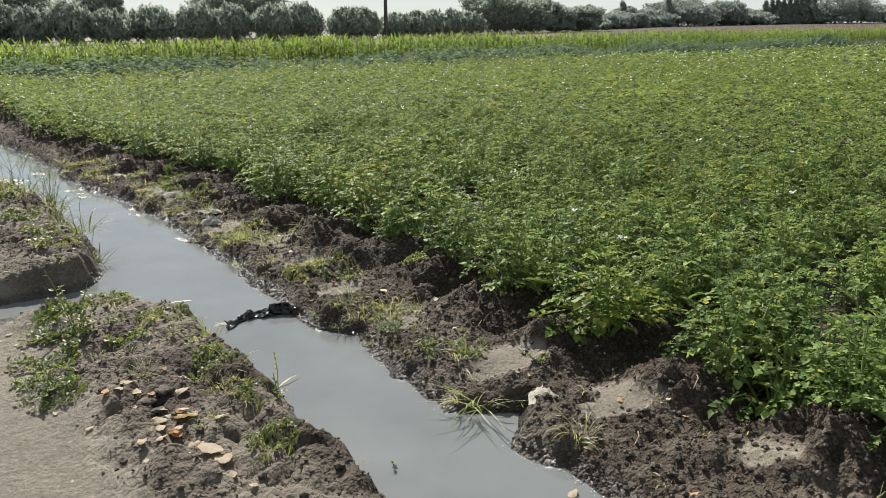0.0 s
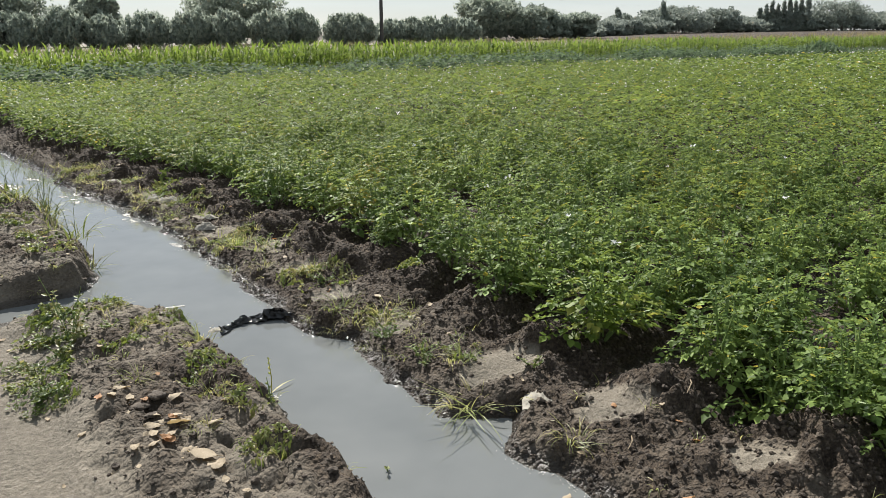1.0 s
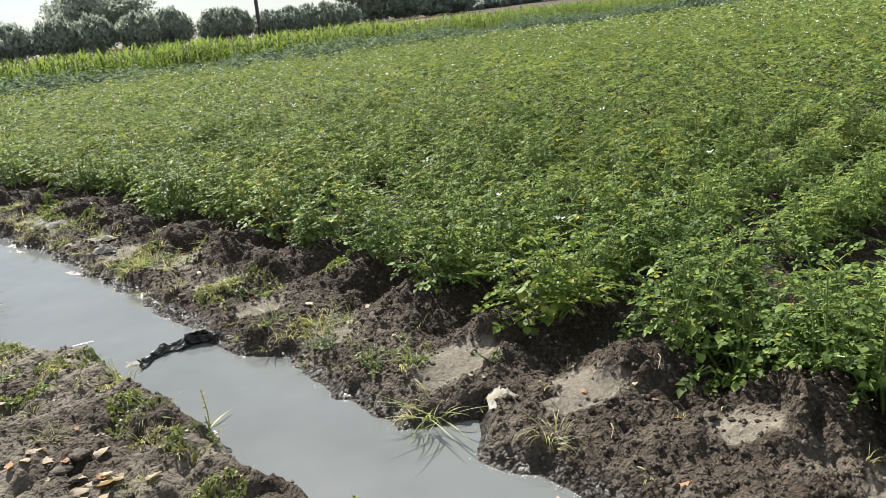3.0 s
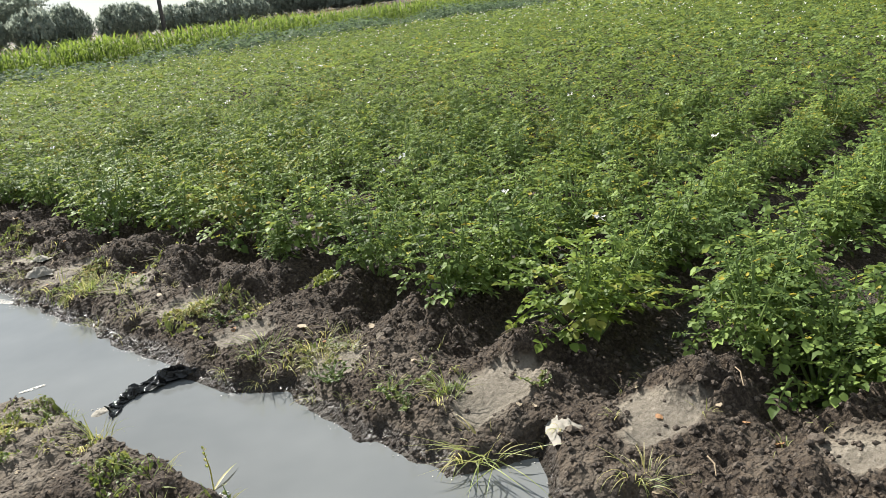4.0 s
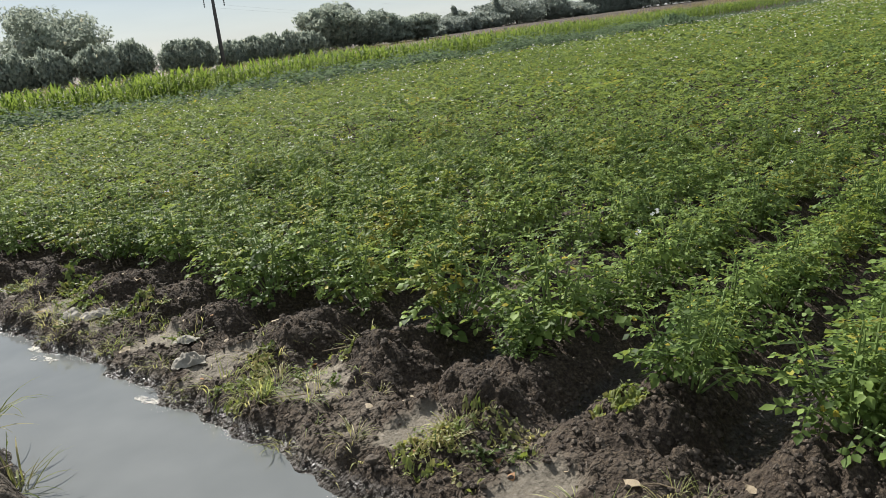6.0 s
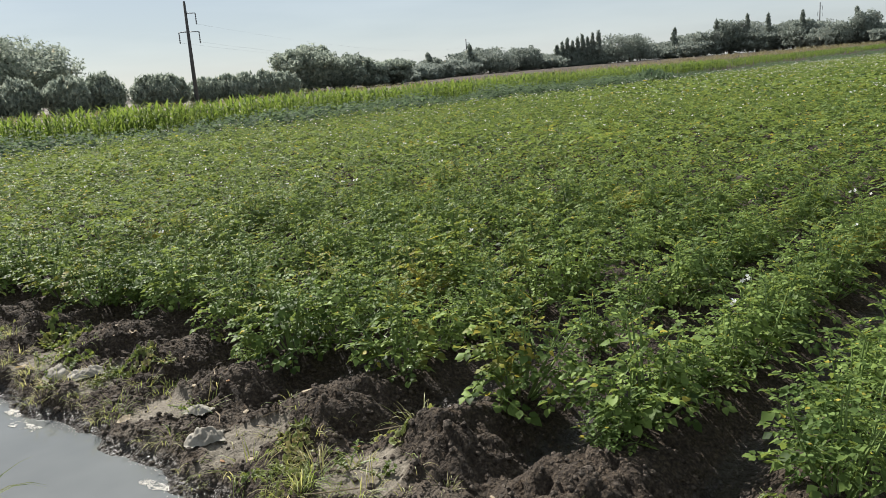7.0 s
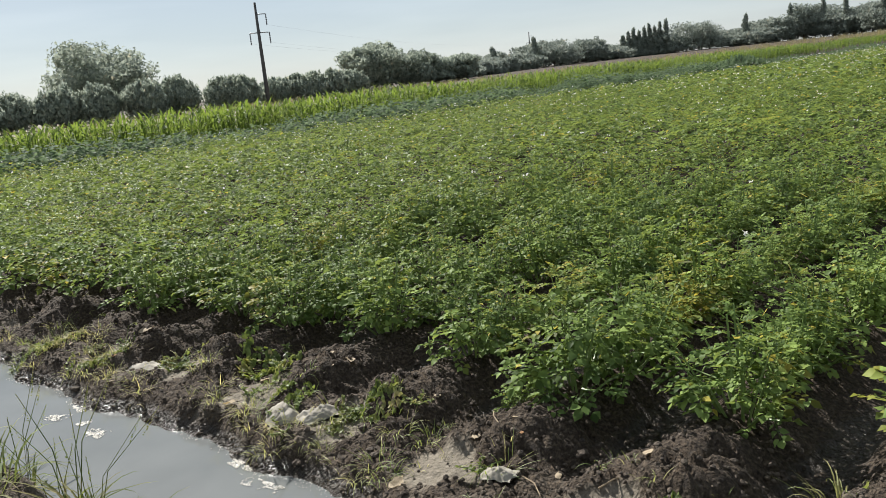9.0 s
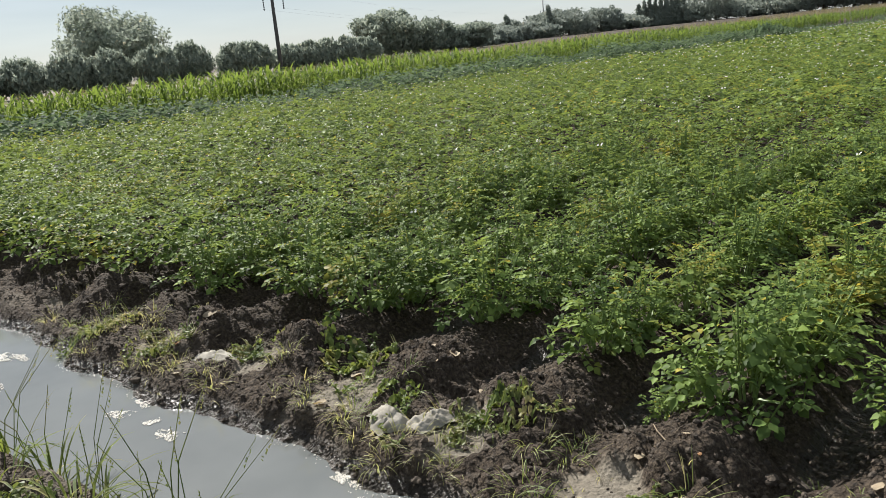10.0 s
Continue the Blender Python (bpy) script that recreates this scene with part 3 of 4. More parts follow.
for k, (x, y, grow) in enumerate(((2.93, 0.10, 1.12), (2.90, -0.45, 1.1), (3.22, 0.08, 1.05), (2.92, 3.07, 0.5), (2.84, 5.15, 0.42))):
    copy_thing(plain[k % len(plain)], pose(x, y, height(x, y) - 0.01, 0, -5, 100 * k)).scale = (grow,) * 3
for s, f, p in protos:
    if p.name not in used:
        p.matrix_basis = pose(3.4, ROWS[62] + 0.1, height(3.4, ROWS[62] + 0.1), 0, 0, 40 * s)

far = np.array(far_places)
ang = np.arctan2(far[:, 1] + 2.0, far[:, 0])
far = far[(ang > 0.06) | ((far[:, 0] < 9) & (far[:, 1] > -5))]
fz = np.where(far[:, 0] < 30, heights(far[:, 0], far[:, 1]), 0.12) - 0.01
is_mid = far[:, 0] < 24
away = np.hypot(far[:, 0] - 0.5, np.maximum(0, far[:, 1] - 3.8))
mid_pile, far_pile, flower_pile = Pile(), Pile(), Pile()
which = rng.integers(0, 6, len(far))
for s in range(6):
    for level, band in ((0, away < 10.5), (1, away >= 10.5)):
        k = is_mid & band & (which == s)
        pl = np.stack([far[k, 0], far[k, 1], fz[k]], -1)
        mid_pile.scatter(*mid_variants[s][level], pl, rng.uniform(0, 6.28, len(pl)), far[k, 2] * rng.uniform(0.92, 1.05, len(pl)))


def leaf_clump(seed, count, radius, tall, size):
    """A bushy clump of single broad leaves, for crops seen from afar."""
    r = np.random.default_rng(seed)
    p = Pile()
    lv, lt = leaflet(1)
    for i in range(count):
        a, rr = r.uniform(0, 6.28), radius * math.sqrt(r.random())
        z = tall * (1 - 0.45 * (rr / radius) ** 2) * r.uniform(0.55, 1.02)
        p.add(turned(lv * (1.3, 1, 1), r.uniform(-0.6, 0.5), r.uniform(-0.5, 0.5), r.uniform(0, 6.28), size * r.uniform(0.7, 1.2), (rr * math.cos(a), rr * math.sin(a), z)), lt)
    return p.arrays()


clumps = [leaf_clump(300 + s, 32, 0.40, 0.46, 0.145) for s in range(4)]
for s in range(4):
    k = ~is_mid & (which % 4 == s)
    pl = np.stack([far[k, 0], far[k, 1], fz[k]], -1)
    far_pile.scatter(*clumps[s], pl, rng.uniform(0, 6.28, len(pl)), far[k, 2])
solid("potato_crop", mid_pile.mesh("potato_crop", M_POTATO), "rows of green leafy potato plants filling the field", "potato crop", kind="stuff")
solid("distant_potato_crop", far_pile.mesh("distant_potato_crop", M_POTATO), "distant rows of green potato plants", "potato crop", kind="stuff")
chosen = far[rng.random(len(far)) < np.interp(far[:, 0] + far[:, 1], [5, 14, 25, 60], [0.05, 0.20, 0.5, 0.6])]
pl = np.stack([chosen[:, 0] + rng.uniform(-0.2, 0.2, len(chosen)), chosen[:, 1] + rng.uniform(-0.2, 0.2, len(chosen)), 0.14 + 0.46 * chosen[:, 2]], -1)
(sbv, sbt), _ = blossom(6, 3)
flower_pile.scatter(sbv, sbt, pl, rng.uniform(0, 6.28, len(pl)), np.interp(pl[:, 0], [5, 25, 60], [0.6, 0.9, 1.2]) * rng.uniform(0.7, 1.2, len(pl)))
solid("potato_flowers", flower_pile.mesh("potato_flowers", M_PETAL), "scattered white potato flowers above the leaves", "flowers", kind="stuff")

# ---------------------------------------------------------------- dark crop strip, corn, dry strip
pile = Pile()
dark = [leaf_clump(400 + s, 56, 0.42, 0.78, 0.125) for s in range(3)]
px = np.concatenate([np.arange(-8, 150, 0.42) for _ in range(4)])
py = np.concatenate([np.full(len(np.arange(-8, 150, 0.42)), 22.1 + 0.5 * k) for k in range(4)])
px, py = px + rng.uniform(-0.15, 0.15, len(px)), py + rng.uniform(-0.12, 0.12, len(py))
sc = np.interp(px, [5, 20, 40, 50, 150], [0.92, 0.94, 0.95, 0.5, 0.5]) * (0.75 + 0.5 * vnoise(px / 3, py * 0, 61)) * rng.uniform(0.85, 1.1, len(px))
for s in range(3):
    k = np.arange(len(px)) % 3 == s
    pile.scatter(*dark[s], np.stack([px[k], py[k], 0.03 + lift(px[k], py[k])], -1), rng.uniform(0, 6.28, k.sum()), sc[k])
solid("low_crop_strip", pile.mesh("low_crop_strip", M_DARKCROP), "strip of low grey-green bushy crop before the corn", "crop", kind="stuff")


def corn_plant(seed, tall=1.35, leaves=8):
    r = np.random.default_rng(seed)
    p = Pile()
    p.add(*tube([(0, 0, 0), (0.01, 0, tall * 0.5), (0, 0.01, tall * 0.85)], [0.016, 0.013, 0.006], 3))
    a = r.uniform(0, 3.14)
    for i in range(leaves):
        f = (i + 0.6) / leaves
        a += math.pi + r.uniform(-0.6, 0.6)
        v, t = ribbon(r.uniform(0.45, 0.66) * (1.1 - 0.4 * f), r.uniform(0.06, 0.09), r.uniform(0.8, 1.2) + 0.3 * f, r.uniform(1.5, 2.9) * (1.1 - 0.45 * f), 2 if i < 3 else 3, 0.5)
        p.add(turned(v, 0, 0, a, 1.0, (0, 0, tall * (0.10 + 0.72 * f))), t)
    return p.arrays()


corns = [corn_plant(500 + s, rng.uniform(0.95, 1.12)) for s in range(6)]
places = []
for row in range(7):
    y = 24.6 + 0.70 * row
    step = 0.14 if row < 3 else 0.22
    for x in np.arange(-8, 150, step):
        if x > 60 and rng.random() < 0.5:
            continue
        places.append((x + rng.uniform(-0.05, 0.05), y + rng.uniform(-0.1, 0.1)))
places = np.array(places)
grow = np.interp(places[:, 0], [5, 20, 40, 80, 120], [1.14, 1.06, 0.88, 0.6, 0.5]) * (0.84 + 0.26 * vnoise(places[:, 0] / 2, places[:, 1] / 2, 71) + rng.uniform(-0.08, 0.08, len(places)))
pile = Pile()
which = rng.integers(0, 6, len(places))
for s in range(6):
    k = which == s
    pile.scatter(*corns[s], np.stack([places[k, 0], places[k, 1], 0.08 + lift(places[k, 0], places[k, 1])], -1), rng.uniform(0, 6.28, k.sum()), grow[k])
solid("corn_strip", pile.mesh("corn_strip", M_CORN), "strip of bright green backlit corn across the field", "corn", kind="stuff")


def dry_clump(seed, tall=1.15):
    r = np.random.default_rng(seed)
    p = Pile()
    for i in range(8):
        v, t = ribbon(tall * r.uniform(0.7, 1.05), 0.07, r.uniform(1.2, 1.55), r.uniform(0.2, 0.7), 2, 0.3)
        p.add(turned(v, 0, 0, r.uniform(0, 6.28), 1.0, (r.uniform(-0.5, 0.5), r.uniform(-0.5, 0.5), 0)), t)
    return p.arrays()


pile = Pile()
dries = [dry_clump(600 + s) for s in range(4)]
px, py = rng.uniform(46, 300, 1500), 37 + 24 * rng.random(1500) ** 1.5
for s in range(4):
    k = np.arange(1500) % 4 == s
    pile.scatter(*dries[s], np.stack([px[k], py[k], 0.03 + lift(px[k], py[k])], -1), rng.uniform(0, 6.28, k.sum()), rng.uniform(0.55, 0.85, k.sum()))
solid("dry_grass_strip", pile.mesh("dry_grass_strip", M_DRY), "strip of tan dry tall grass behind the corn", "dry grass", kind="stuff")

# rough grass between the corn and the shrubs
pile = Pile()
px, py = rng.uniform(-12, 80, 1000), 32.5 + 58 * rng.random(1000)
for s in range(4):
    k = np.arange(1000) % 4 == s
    pile.scatter(*dries[s], np.stack([px[k], py[k], 0.02 + lift(px[k], py[k])], -1), rng.uniform(0, 6.28, k.sum()), rng.uniform(0.4, 0.8, k.sum()))
solid("rough_grass", pile.mesh("rough_grass", M_DRY), "dry pale grass between the corn and the shrubs", "grass", kind="stuff")

# ---------------------------------------------------------------- trees
def crown_of(seed, blobs, count, size, upright=False):
    """Leafy sprays scattered through overlapping uneven blobs (x, y, z, rx, rz), facing outwards, thicker at their skins."""
    r = np.random.default_rng(seed)
    lv = np.array([(-0.5, -0.3, 0.0), (0.5, -0.3, 0.0), (0.0, 0.9, -0.1)])
    b = np.array(blobs)
    weight = (b[:, 3] ** 2 * b[:, 4]) ** 0.75
    pick = r.choice(len(blobs), count, p=weight / weight.sum())
    b = b[pick]
    d = r.normal(size=(count, 3))
    d /= np.linalg.norm(d, axis=1)[:, None]
    bump = 0.70 + 0.6 * vnoise(d[:, 0] * 3.1 + pick * 3.7, d[:, 2] * 3.1 + d[:, 1] * 2.3, seed)
    c = b[:, :3] + d * (r.random(count) ** 0.3 * bump)[:, None] * b[:, [3, 3, 4]]
    face = d + r.normal(0, 0.55, (count, 3))
    face /= np.linalg.norm(face, axis=1)[:, None]
    along = (np.array([[0.0, 0.0, 1.0]]) if upright else r.normal(size=(count, 3))) + r.normal(0, 0.25, (count, 3))
    side = np.cross(along, face)
    side /= np.linalg.norm(side, axis=1)[:, None] + 1e-9
    up = np.cross(face, side)
    v = lv[None] * (size * r.uniform(0.6, 1.35, count))[:, None, None]
    q = c[:, None] + v[..., :1] * side[:, None] + v[..., 1:2] * up[:, None] * (1.5 if upright else 1.0) + v[..., 2:] * face[:, None]
    q[..., 2] = np.maximum(q[..., 2], 0.02)
    return q.reshape(-1, 3), np.arange(count * 3).reshape(-1, 3)


def tree(name, label, seed, at, width, tall, style, material, leaves, size):
    r = np.random.default_rng(seed)
    ob = thing(name, label, "shrub" if name == "shrub" else "tree", "trees and shrubs behind the fields", at=at, turn=float(r.uniform(0, 360)))
    wood, blobs = Pile(), []
    R = width / 2
    if style == "shrub":
        for i in range(9):
            a, lean = 6.28 * i / 9 + r.uniform(-0.3, 0.3), r.uniform(0.2, 0.75)
            tip = (R * lean * math.cos(a), R * lean * math.sin(a), tall * r.uniform(0.82, 0.98) * (1 - 0.42 * lean * lean))
            wood.add(*tube([(0.05 * math.cos(a), 0.05 * math.sin(a), 0), (tip[0] * 0.6, tip[1] * 0.6, tip[2] * 0.5), tip], [0.06, 0.04, 0.015], 5))
            blobs.append((tip[0] * 0.85, tip[1] * 0.85, tip[2] * 0.60, R * 0.52, tall * 0.34))
            blobs.append((tip[0] * 1.05, tip[1] * 1.05, tip[2] * 1.0, R * 0.14, tall * 0.17))
            blobs.append((tip[0] * r.uniform(0.1, 0.7), tip[1] * r.uniform(0.1, 0.7), tall * r.uniform(0.78, 0.97), R * 0.10, tall * r.uniform(0.08, 0.16)))
        for i in range(30):
            a, q = r.uniform(0, 6.28), math.sqrt(r.random())
            blobs.append((0.92 * R * q * math.cos(a), 0.92 * R * q * math.sin(a), tall * (0.92 - 0.38 * q * q) * r.uniform(0.9, 1.04), R * r.uniform(0.06, 0.11), tall * r.uniform(0.08, 0.17)))
        blobs.append((0, 0, tall * 0.45, R * 0.88, tall * 0.45))
    elif style == "poplar":
        wood.add(*tube([(0, 0, 0), (0.1, 0, tall * 0.5), (0, 0, tall * 0.92)], [0.22, 0.14, 0.03], 6))
        for i in range(7):
            f = (i + 1.0) / 7.5
            blobs.append((r.uniform(-0.2, 0.2), r.uniform(-0.2, 0.2), tall * f, R * (1.05 - 0.75 * f), tall * 0.12))
    else:
        top = tall * 0.45
        wood.add(*tube([(0, 0, 0), (0.1, 0.05, top * 0.6), (0.0, 0.1, top)], [0.30, 0.24, 0.18], 7))
        for i in range(8):
            a, out = 6.28 * i / 8 + r.uniform(-0.3, 0.3), R * r.uniform(0.35, 0.8)
            tip = (out * math.cos(a), out * math.sin(a), tall * r.uniform(0.5, 0.85))
            wood.add(*tube([(0, 0.05, top * r.uniform(0.5, 0.95)), (tip[0] * 0.5, tip[1] * 0.5, tip[2] * 0.8), tip], [0.14, 0.09, 0.03], 5))
            blobs.append((*tip, R * r.uniform(0.30, 0.48), tall * r.uniform(0.13, 0.22)))
            blobs.append((tip[0] * 0.7, tip[1] * 0.7, tip[2] * 0.55, R * 0.42, tall * 0.2))
            for k in range(3):
                b, up = a + r.uniform(-0.5, 0.5), r.uniform(0.15, 0.92)
                q = R * 0.98 * math.sqrt(max(0.05, 1 - up * up)) if up > 0.5 else R * r.uniform(0.75, 0.95)
                blobs.append((q * math.cos(b), q * math.sin(b), tall * up, R * r.uniform(0.14, 0.24), tall * r.uniform(0.08, 0.15)))
        blobs.append((0, 0, tall * 0.74, R * 0.55, tall * 0.22))
        blobs.append((0, 0, tall * 0.40, R * 0.88, tall * 0.40))
    part("trunk", wood.mesh("trunk", M_BARK, False), ob, "grey-brown bark")
    part("crown", mesh_from("crown", *crown_of(seed, blobs, leaves, size, style != "round"), material), ob)
    return ob


SHRUBS = [(16.1, 92.1, 3.3, 3.7), (19.7, 91.5, 3.8, 4.2), (23.4, 90.6, 3.6, 3.4), (28.1, 91.3, 5.4, 3.8), (32.3, 87.9, 4.0, 4.1), (35.1, 85.7, 3.4, 4.0), (39.5, 84.9, 4.0, 4.0), (43.5, 85.2, 3.9, 4.1), (48.1, 82.7, 3.6, 3.7), (50.5, 83.4, 3.2, 3.7), (56.5, 86.0, 3.4, 3.1), (59.2, 85.3, 3.8, 3.4), (62.3, 85.4, 3.6, 3.4), (65.0, 84.8, 3.8, 3.5), (68.0, 85.0, 3.4, 3.2), (12.5, 93.5, 4.2, 4.4), (8.5, 94.0, 4.0, 4.0)]
for i, (x, y, w, h) in enumerate(SHRUBS):
    tree("shrub", "bushy shrub with upright leafy shoots, leaf colour paled by haze", 700 + i, (x, y, float(lift(x, y))), w * 1.35, h * 1.06 - float(lift(x, y)), "shrub", M_TREE_HAZED, 11000, 0.22)
BIG = [(44.7, 106.7, 12.5, 10.0), (17.7, 115.0, 11.0, 9.0), (28.9, 115.0, 6.0, 7.0), (6.0, 118.0, 12.0, 9.0), (79.0, 92.9, 9.6, 7.3), (85.4, 92.5, 7.2, 5.6), (91.5, 93.0, 6.0, 4.9), (97.0, 93.3, 7.0, 4.6)]
for i, (x, y, w, h) in enumerate(BIG):
    tree("tree", "tall broad leafy tree in backlight, haze in its leaf colour" if i < 4 else "rounded dense green tree in a clump", 800 + i, (x, y, float(lift(x, y))), w * 1.1, h * 1.05 - float(lift(x, y)), "round", M_TREE_HAZED, 18000 if i < 5 else 12000, 0.33)
FAR = [(110, 104, 7, 4.4), (121, 110, 7, 4.4), (128.6, 114, 7, 4.6), (137, 118, 7, 5.0), (148, 121.9, 8.5, 6.2), (161.3, 121.1, 10, 8.1), (174.3, 120, 8.5, 6.9), (184.0, 119.1, 8, 6.3), (200.5, 112.5, 9, 7.4), (205.6, 106.2, 12, 9.0), (212, 98, 9, 6.8), (214, 92, 9, 6.8), (219, 90.5, 9, 8.4), (224.8, 86, 9, 10), (227, 79, 9, 9.8), (229, 73, 9, 10), (224, 67, 8, 8.8), (222.3, 62.5, 8, 8.8), (219, 56, 8, 8.8), (220, 50.9, 6, 9.8), (216, 45.5, 7, 7.2), (218, 39, 9, 7.0), (220, 32, 9, 8.0), (222, 24, 9, 8.0)]
FAR += [((a[0] + c[0]) / 2 + 7, (a[1] + c[1]) / 2 + 6, a[2] * 1.1, (a[3] + c[3]) / 2) for a, c in zip(FAR[2:], FAR[3:])]
for i, (x, y, w, h) in enumerate(FAR):
    tree("tree", "distant leafy tree in a shelterbelt, hazy green", 900 + i, (x, y, float(lift(x, y))), w * (1.15 + 0.4 * (i * 37 % 10) / 10), h * (0.72 + 0.44 * (i * 53 % 10) / 10) - float(lift(x, y)), "round", M_TREE_FAR_HAZED, 5000, 0.46)
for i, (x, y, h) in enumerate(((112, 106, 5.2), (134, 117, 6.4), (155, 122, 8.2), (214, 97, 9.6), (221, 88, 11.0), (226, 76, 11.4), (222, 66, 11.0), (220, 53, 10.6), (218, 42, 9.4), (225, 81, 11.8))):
    tree("poplar_tree", "distant slender upright poplar tree", 970 + i, (x, y, float(lift(x, y))), 3.0, h - float(lift(x, y)), "poplar", M_TREE_FAR_HAZED, 2600, 0.30)
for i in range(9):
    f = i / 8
    tree("poplar_tree", "distant slender upright poplar tree", 950 + i, (190.5 + 7.0 * f, 119.8 - 8.6 * f, 1.4), 2.7, 5.9 + 2.0 * f + (i % 3) * 0.6, "poplar", M_TREE_FAR_HAZED, 2200, 0.30)

# a low bush and weeds at the end of the low crop strip
tree("shrub", "low dark green bush at the edge of the field", 990, (44.0, 22.6, 0.1), 3.2, 0.9, "shrub", M_DARKCROP, 1200, 0.13)


# ---------------------------------------------------------------- power line
def pole_line(name, at, tall, label):
    ob = thing(name, label, "utility pole", "power line", at=at)
    part("shaft", mesh_from("shaft", *tube([(0, 0, -0.3), (0.0, 0, tall * 0.5), (0.0, 0, tall)], [0.24, 0.19, 0.13], 12), M_CONCRETE, False), ob, "dark tapered concrete shaft")
    ux, uy = 0.85, -0.53
    for z, sides in ((tall - 1.25, (1.0,)), (tall - 3.2, (-0.95, 1.15))):
        for s in sides:
            arm = part("crossarm", mesh_from("crossarm", *tube([(0, 0, z + 0.02), (s * ux, s * uy, z)], [0.055, 0.045], 6), M_STEEL, False), ob, "steel crossarm")
            pts = [(s * ux, s * uy, z - 0.12 * k) for k in range(11)]
            part("insulator", mesh_from("insulator", *tube(pts, [0.03 + 0.06 * (k % 2) for k in range(11)], 8), M_STEEL, False), arm, "hanging disc insulator string")
    return ob


pole_line("utility_pole", (51.55, 79.9, 0.0), 11.4, "tall dark concrete power pole with three crossarms")
pole_line("utility_pole", (205.2, 162.4, 0.0), 12.6, "distant concrete power pole above the trees")
pole_line("utility_pole", (290.1, 80.5, 0.0), 16.4, "distant concrete power pole above the trees")
for k, (s, z) in enumerate(((1.0, 9.0), (-0.95, 7.1), (1.15, 7.1))):
    a, b = Vector((51.55 + s * 0.85, 79.9 - s * 0.53, z)), Vector((205.2 + s * 0.85, 162.4 - s * 0.53, z + 1.2))
    pts = []
    for i in range(25):
        f = i / 24
        q = a.lerp(b, f)
        pts.append((q.x, q.y, q.z - 2.0 * 4 * f * (1 - f)))
    solid("power_cable", mesh_from("power_cable", *tube(pts, [0.005] * 25, 4), M_CABLE), "thin sagging overhead power cable", "cable", "power line")

# ---------------------------------------------------------------- clods and litter on the banks
def lump(seed, level):
    """An uneven rounded lump of unit size."""
    r = np.random.default_rng(seed)
    bm = bmesh.new()
    bmesh.ops.create_icosphere(bm, subdivisions=level, radius=1.0)
    v = np.array([q.co[:] for q in bm.verts])
    t = np.array([[q.index for q in f.verts] for f in bm.faces])
    bm.free()
    v = v * (1 + 0.28 * (r.random((len(v), 1)) - 0.5) * 2)
    return v * (1.0, 0.8, 0.62), t


pile = Pile()
for seed, level, count, lo, hi, side in ((1, 1, 4500, 0.005, 0.013, 1), (2, 1, 4500, 0.005, 0.016, 1), (7, 1, 2200, 0.006, 0.015, 1), (3, 2, 500, 0.010, 0.022, 1), (4, 1, 2600, 0.004, 0.010, -1), (5, 2, 250, 0.008, 0.020, -1), (6, 2, 60, 0.016, 0.030, 1)):
    y = (-1.2 + 14.0 * rng.random(count * 2) ** 1.35) if side > 0 else rng.uniform(-0.3, 7.0, count * 2)
    x = field_line(y) + 1.15 * rng.random(count * 2) ** 1.1 if side > 0 else road_line(y) - 0.85 * rng.random(count * 2)
    z, dug = ground(x, y)
    ok = np.flatnonzero((z > 0.004) & (dug > rng.uniform(0.05, 0.65, count * 2)))[:count]
    sc = lo + (hi - lo) * rng.random(len(ok)) ** 2.2
    pile.scatter(*lump(40 + seed, level), np.stack([x[ok], y[ok], z[ok] + sc * 0.25], -1), rng.uniform(0, 6.28, len(ok)), sc)
solid("soil_clods", pile.mesh("soil_clods", M_CLOD), "loose dark brown clods and crumbs of dug soil", "soil clods", kind="stuff")

# scum and pale flecks along the water's edge
pile = Pile()
y = rng.uniform(-1.2, 10.5, 1500)
x = field_line(y) - np.abs(rng.normal(0, 0.018, 1500))
keep = vnoise(y / 0.3, y * 0, 88) > rng.uniform(0.2, 0.8, 1500)
pile.scatter(*lump(60, 1), np.stack([x[keep], y[keep], 0.003 + 0 * x[keep]], -1), rng.uniform(0, 6.28, keep.sum()), np.stack([rng.uniform(0.001, 0.0035, keep.sum()), rng.uniform(0.001, 0.003, keep.sum()), np.full(keep.sum(), 0.0015)], -1))
solid("waterline_scum", pile.mesh("waterline_scum", M_FOAM), "pale flecks of dried scum along the waterline", "scum", kind="stuff")


def foam_patch(x, y, w, l, turn, seed, label):
    """A floating raft of small bubbles with an uneven outline."""
    r = np.random.default_rng(seed)
    p = Pile()
    n = int(900 * w * l / 0.02) + 80
    a, q = r.uniform(0, 6.28, n), np.sqrt(r.random(n))
    edge = 0.55 + 0.75 * vnoise(np.cos(a) * 2 + 5, np.sin(a) * 2 + 5, seed)
    px, py = w / 2 * q * edge * np.cos(a), l / 2 * q * edge * np.sin(a)
    hole = fbm(px / 0.035 + 20, py / 0.035 + 20, seed + 3, 2) > r.uniform(0.32, 0.52, n)
    k = hole.sum()
    sc = r.uniform(0.0012, 0.003, k)
    p.scatter(*lump(61, 1), np.stack([px[hole], py[hole], 0.002 + 0 * px[hole]], -1), r.uniform(0, 6.28, k), np.stack([sc, sc, sc * 0.6], -1))
    return solid("foam_patch", p.mesh("foam_patch", M_FOAM), label, "foam", "foam on the water", "stuff", at=(x, y, 0.0), turn=turn)


